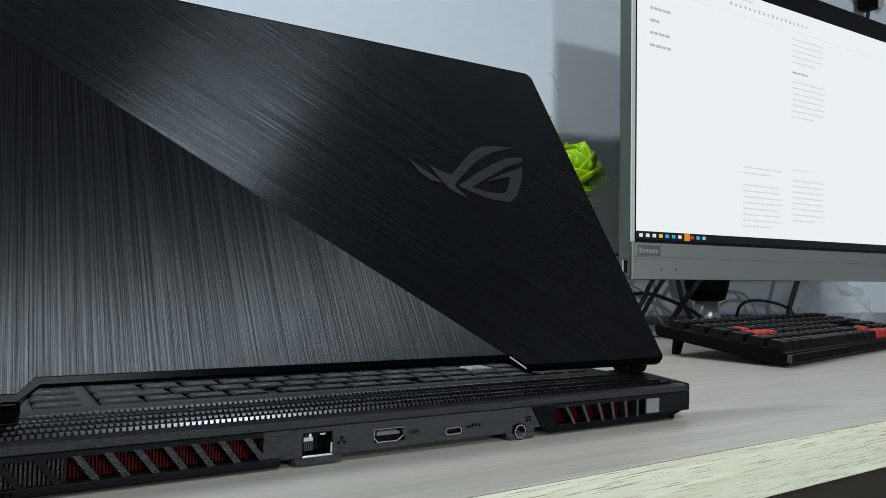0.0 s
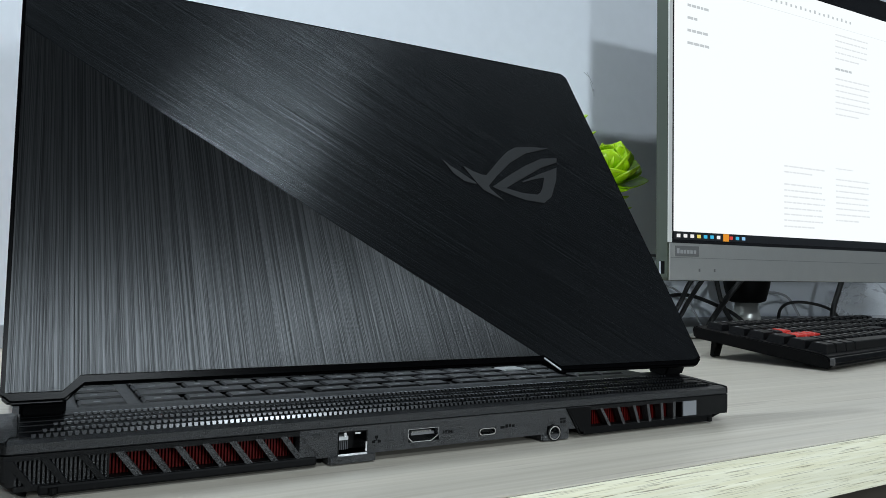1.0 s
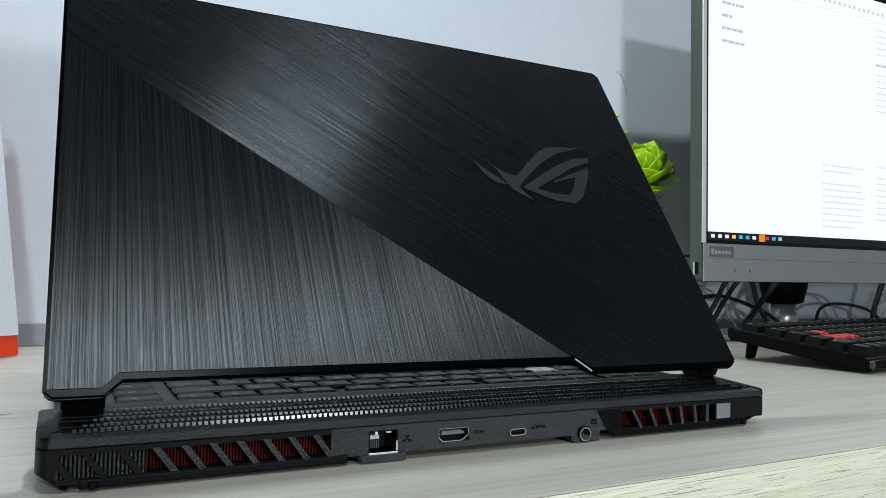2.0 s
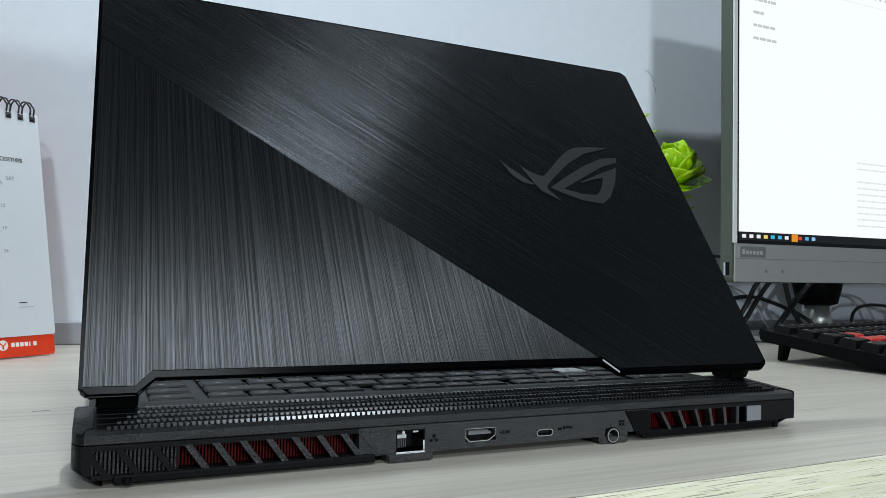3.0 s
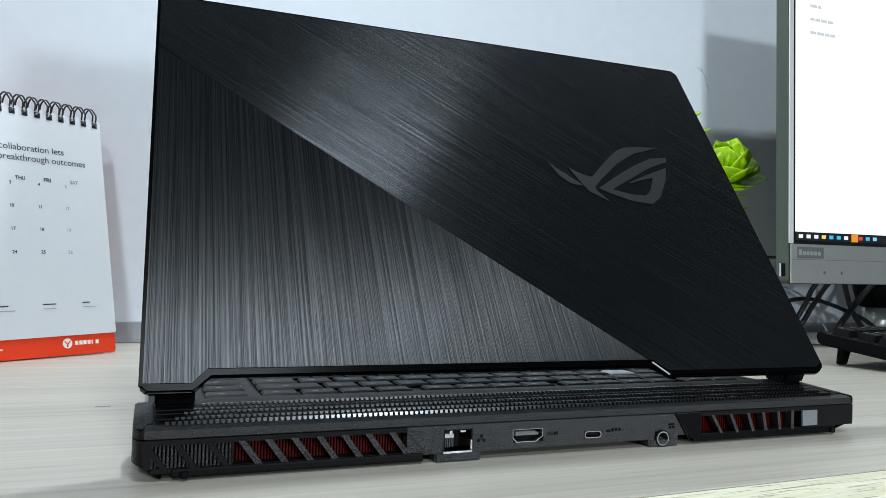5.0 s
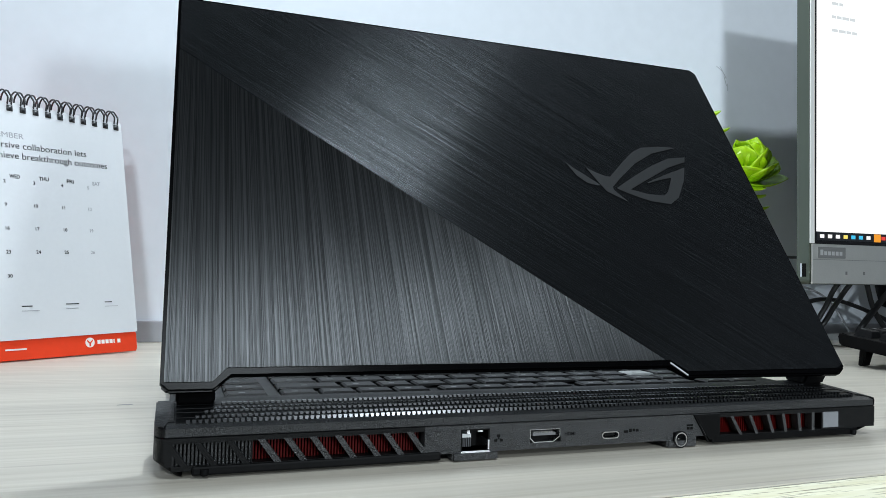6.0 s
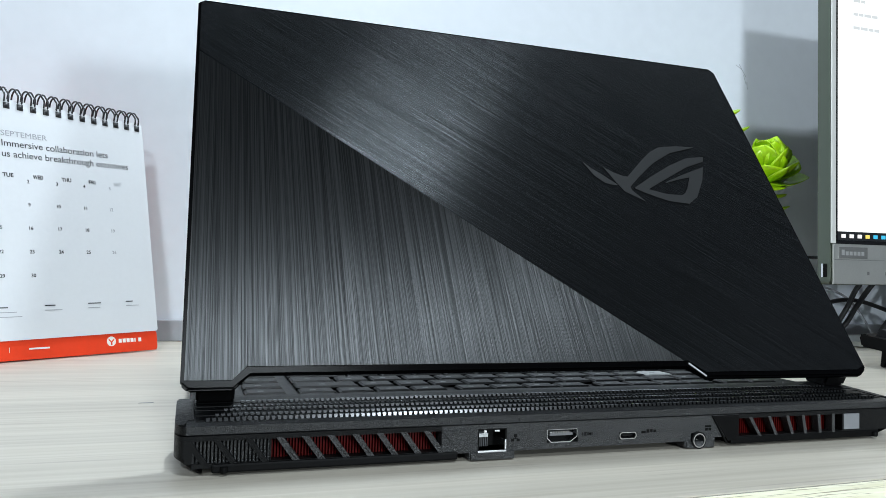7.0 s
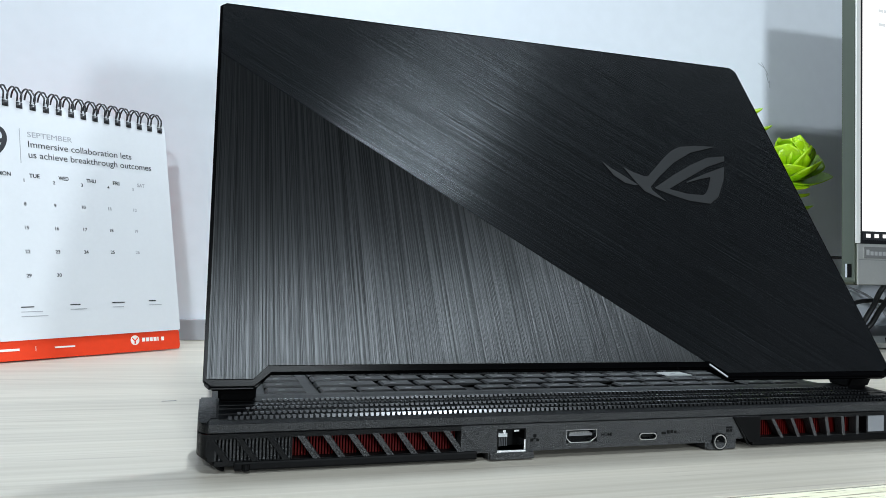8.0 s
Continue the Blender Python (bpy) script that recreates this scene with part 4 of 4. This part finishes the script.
for x in (0.022, KW - 0.040):
    part("folding_foot", prism([(KD - 0.018, 0.0215), (KD - 0.010, 0.0225), (KD - 0.008, 0.0005), (KD - 0.012, 0.0)], x, x + 0.014, 0.0008), KB_BLACK, kb,
         at=Matrix(((0, 0, 1, 0), (1, 0, 0, 0), (0, 1, 0, 0), (0, 0, 0, 1))))


def kb_cap(w, mat):
    bm = bmesh.new()
    lo = [bm.verts.new((x, y, 0)) for x, y in ((0, 0), (w, 0), (w, 0.0175), (0, 0.0175))]
    hi = [bm.verts.new((x, y, 0.0085)) for x, y in ((0.0025, 0.0020), (w - 0.0025, 0.0020), (w - 0.0025, 0.0150), (0.0025, 0.0150))]
    bm.faces.new(hi)
    for i in range(4):
        bm.faces.new((lo[i], lo[(i + 1) % 4], hi[(i + 1) % 4], hi[i]))
    bmesh.ops.bevel(bm, geom=[e for e in bm.edges if all(v in hi for v in e.verts)], offset=0.0008, segments=1, affect="EDGES")
    return finish("keycap", bm, mat)


kb_caps = {}
legend = finish("legend", block(0.004, 0.0085, 0.0100, 0.0125, 0.0086, 0.00875), KB_LINE)


def kb_key(x, y, w, mat=KB_KEY):
    w = round(w, 4)
    if (w, mat.name) not in kb_caps:
        kb_caps[(w, mat.name)] = kb_cap(w, mat)
    z = 0.0140 + (y - 0.008) * 0.122
    k_ = part("keycap", kb_caps[(w, mat.name)], mat, kb, "red keycap" if mat is KB_RED else "", at=pose(x, y, z, 6.4))
    part("legend", legend, KB_LINE, k_)


U = 0.01905
LAYOUT = [(1.25, 1.25, 1.25, 6.25, 1.25, 1.25, 1.25, 1.25), (2.25, 1, 1, 1, 1, 1, 1, 1, 1, 1, 1, 2.75), (1.75, 1, 1, 1, 1, 1, 1, 1, 1, 1, 1, 1, 2.25),
          (1.5, 1, 1, 1, 1, 1, 1, 1, 1, 1, 1, 1, 1, 1.5), (1, 1, 1, 1, 1, 1, 1, 1, 1, 1, 1, 1, 1, 2), (1, 1, 1, 1, 1, 1, 1, 1, 1, 1, 1, 1, 1, 1, 1)]
for r, widths in enumerate(LAYOUT):
    x, y = 0.010, 0.0095 + 0.0193 * r + (0.004 if r == 5 else 0)
    for c, w in enumerate(widths):
        red = (r == 2 and c in (1, 2, 3)) or (r == 3 and c == 2)
        kb_key(x, y, w * U - 0.0012, KB_RED if red else KB_KEY)
        x += w * U
    x = 0.010 + 15.2 * U
    for c in range(3):
        if r in (0, 3, 4, 5) or (r == 1 and c == 1):
            kb_key(x + c * U, y, U - 0.0012, KB_RED if r in (0, 1) else KB_KEY)
    x += 3.2 * U
    for c in range(4):
        kb_key(x + c * U, y, U - 0.0012)

# ---- cables behind the screen ----
def cable(pts, r, label, mat=CABLE):
    solid("cable", tube(pts, r), mat, label, "cable", smooth=True)


cable([(1.000, 0.440, 0.12), (0.992, 0.450, 0.075), (0.980, 0.455, 0.030), (0.985, 0.450, 0.005), (1.06, 0.47, 0.0035)], 0.0042, "thick black cable hanging behind the computer onto the desk")
cable([(0.842, 0.455, 0.004), (0.850, 0.458, 0.036), (0.885, 0.462, 0.048), (0.940, 0.462, 0.046), (0.985, 0.458, 0.034), (1.03, 0.46, 0.003)], 0.0024, "thin black cable arched above the desk behind the computer")
cable([(0.652, 0.400, 0.13), (0.630, 0.436, 0.080), (0.612, 0.440, 0.048), (0.596, 0.450, 0.018), (0.575, 0.470, 0.0035)], 0.0032, "black cable hanging behind the computer onto the desk")
cable([(0.668, 0.400, 0.13), (0.651, 0.436, 0.080), (0.628, 0.440, 0.050), (0.606, 0.446, 0.020), (0.580, 0.48, 0.0035)], 0.0032, "black cable hanging behind the computer onto the desk")
cable([(0.570, 0.470, 0.040), (0.612, 0.460, 0.0562), (0.649, 0.460, 0.0577), (0.681, 0.460, 0.0515), (0.714, 0.460, 0.0418), (0.741, 0.455, 0.0304), (0.765, 0.445, 0.0105)], 0.0028, "black cable drooping past the stand")
cable([(0.742, 0.440, 0.085), (0.722, 0.450, 0.0576), (0.704, 0.450, 0.040), (0.686, 0.450, 0.0218), (0.676, 0.452, 0.0042)], 0.0042, "short thick black cable beside the stand")
cable([(0.696, 0.450, 0.080), (0.709, 0.452, 0.0500), (0.724, 0.452, 0.0290), (0.740, 0.45, 0.0105)], 0.0034, "black cable crossing another beside the stand")
cable([(0.475, 0.500, 0.0975), (0.500, 0.495, 0.108), (0.535, 0.485, 0.113), (0.570, 0.460, 0.112), (0.590, 0.400, 0.11)], 0.0019, "thin black cable leading behind the computer")
cable([(0.560, 0.515, 0.070), (0.600, 0.512, 0.079), (0.640, 0.510, 0.076), (0.690, 0.505, 0.055), (0.73, 0.50, 0.003)], 0.0016, "thin grey cable near the wall", CABLE_GREY)
cable([(0.845, 0.500, 0.045), (0.870, 0.505, 0.060), (0.905, 0.505, 0.062), (0.935, 0.50, 0.050), (0.96, 0.49, 0.003)], 0.0020, "thin grey cable near the wall", CABLE_GREY)

# ---- crumpled plastic film on the desk ----
bm = bmesh.new()
bmesh.ops.create_icosphere(bm, subdivisions=4, radius=1.0)
for v in bm.verts:
    d = v.co.normalized()
    q = (1 - abs(noise.noise(d * 1.7 + Vector((5, 2, 1))))) ** 3 * 0.45 + (1 - abs(noise.noise(d * 3.4))) ** 4 * 0.25
    v.co = Vector((d.x * 0.125, d.y * 0.030, d.z * 0.050)) * (0.55 + q)
    v.co.z = max(v.co.z, -0.030)
solid("plastic_bag", bm, BAG, "crumpled clear plastic bag lying behind the keyboard", "bag", pose(1.150, 0.480, 0.0305), smooth=True)

# ---- the succulent ----
plant = thing("succulent_plant", "bright green artificial succulent in a white pot", "plant", pose(0.480, 0.455, 0))
part("pot", lathe([(0.020, 0.0), (0.022, 0.001), (0.029, 0.150), (0.030, 0.152), (0.028, 0.153), (0.027, 0.146)], 36), POT, plant, "plain white pot", smooth=True)
part("filling", lathe([(0.0268, 0.140), (0.0268, 0.1465), (0.012, 0.149)], 24), SOIL, plant)


def leaf(length, width, thick, curl):
    bm = bmesh.new()
    rings = []
    n, m = 9, 10
    for i in range(n + 1):
        t = i / n
        w = width * (math.sin(math.pi * min(1, t * 0.60 + 0.16)) ** 0.9) * max(0.0, 1 - max(0, t - 0.62) / 0.38) ** 0.55
        w = max(w, width * 0.02)
        up = curl * t * t
        rings.append([bm.verts.new((w * math.cos(2 * math.pi * k / m), length * t, up + thick * (1 - 0.6 * t) * (math.sin(2 * math.pi * k / m) * 0.6) + 0.30 * w * abs(math.cos(2 * math.pi * k / m)) ** 2)) for k in range(m)])
    for a, b in zip(rings, rings[1:]):
        for k in range(m):
            bm.faces.new((a[k], a[(k + 1) % m], b[(k + 1) % m], b[k]))
    bm.faces.new(rings[0][::-1])
    bm.faces.new(rings[-1])
    return finish("leaf", bm, LEAF, True)


big, mid, small = leaf(0.042, 0.0260, 0.005, 0.019), leaf(0.038, 0.0235, 0.005, 0.017), leaf(0.024, 0.0110, 0.004, 0.008)
heart = pose(0.012, -0.004, 0.206, 26, 4, -38)
rnd = random.Random(3)
for ring, (mesh, count, lift, base) in enumerate(((big, 4, -20, -0.004), (big, 5, 12, 0.000), (big, 4, 40, 0.005), (mid, 3, 60, 0.010), (mid, 2, 78, 0.014))):
    for i in range(count):
        part("leaf", mesh, LEAF, plant, at=heart @ pose(0, 0, base, 0, 0, 360 * i / count + ring * 31 + rnd.uniform(-8, 8)) @ pose(0, 0.003, 0, lift + rnd.uniform(-8, 8), rnd.uniform(-8, 8), 0))
part("stem", tube([(0, 0, 0.146), (0.008, -0.001, 0.170), (0.018, -0.004, 0.208)], 0.005), LEAF_DARK, plant)
# loose small leaves on thin shoots
for x, z, turn, lift in ((-0.030, 0.262, -80, 4), (-0.043, 0.281, -75, 8), (0.024, 0.186, -95, -12), (0.032, 0.170, -85, -6)):
    part("shoot", tube([(0, 0, 0.147), (x * 0.5, 0.004, 0.5 * (0.147 + z)), (x, 0.002, z)], 0.0012), LEAF_DARK, plant)
    part("leaf", small, LEAF, plant, at=pose(x, 0.002, z, 0, 0, turn) @ pose(0, -0.001, 0, lift))

# ---- wall socket with a plug ----
socket = thing("wall_socket", "beige double wall socket with a black plug in it", "socket", pose(1.352, WALL_Y, 0.692))
part("plate", prism(rounded(-0.060, 0.060, -0.035, 0.035, 0.006), 0.0, 0.010, 0.002), SOCKET, socket, at=pose(0, 0, 0, 90))
part("plug", block(-0.046, -0.016, -0.040, -0.0102, -0.062, 0.004, 0.006), PLASTIC_DARK, socket, "black plug")
part("plug_cord", tube([(-0.031, -0.026, -0.060), (-0.031, -0.024, -0.090), (-0.033, -0.020, -0.16), (-0.06, -0.02, -0.27)], 0.0035), CABLE, socket)
# scuffs on the wall
for dx, dz, ln, a in ((0, 0, 0.020, -55), (0.004, -0.012, 0.014, -70), (-0.006, 0.004, 0.012, -30), (0.008, -0.02, 0.010, -85)):
    solid("wall_scuff", block(-ln / 2, ln / 2, -0.0004, -0.0001, -0.0004, 0.0004), SCUFF, "faint grey scratch on the wall paint", "scuff", pose(0.522 + dx, WALL_Y, 0.366 + dz, 0, -a, 0), group="wall scratches", kind="structure")

solid("desk_scratch", block(-0.004, 0.004, -0.00025, 0.00025, 0.0001, 0.0003), INK_GREY, "short dark scratch on the desk laminate", "scratch", pose(-0.1985, 0.161, 0, 0, 0, 8), kind="structure")
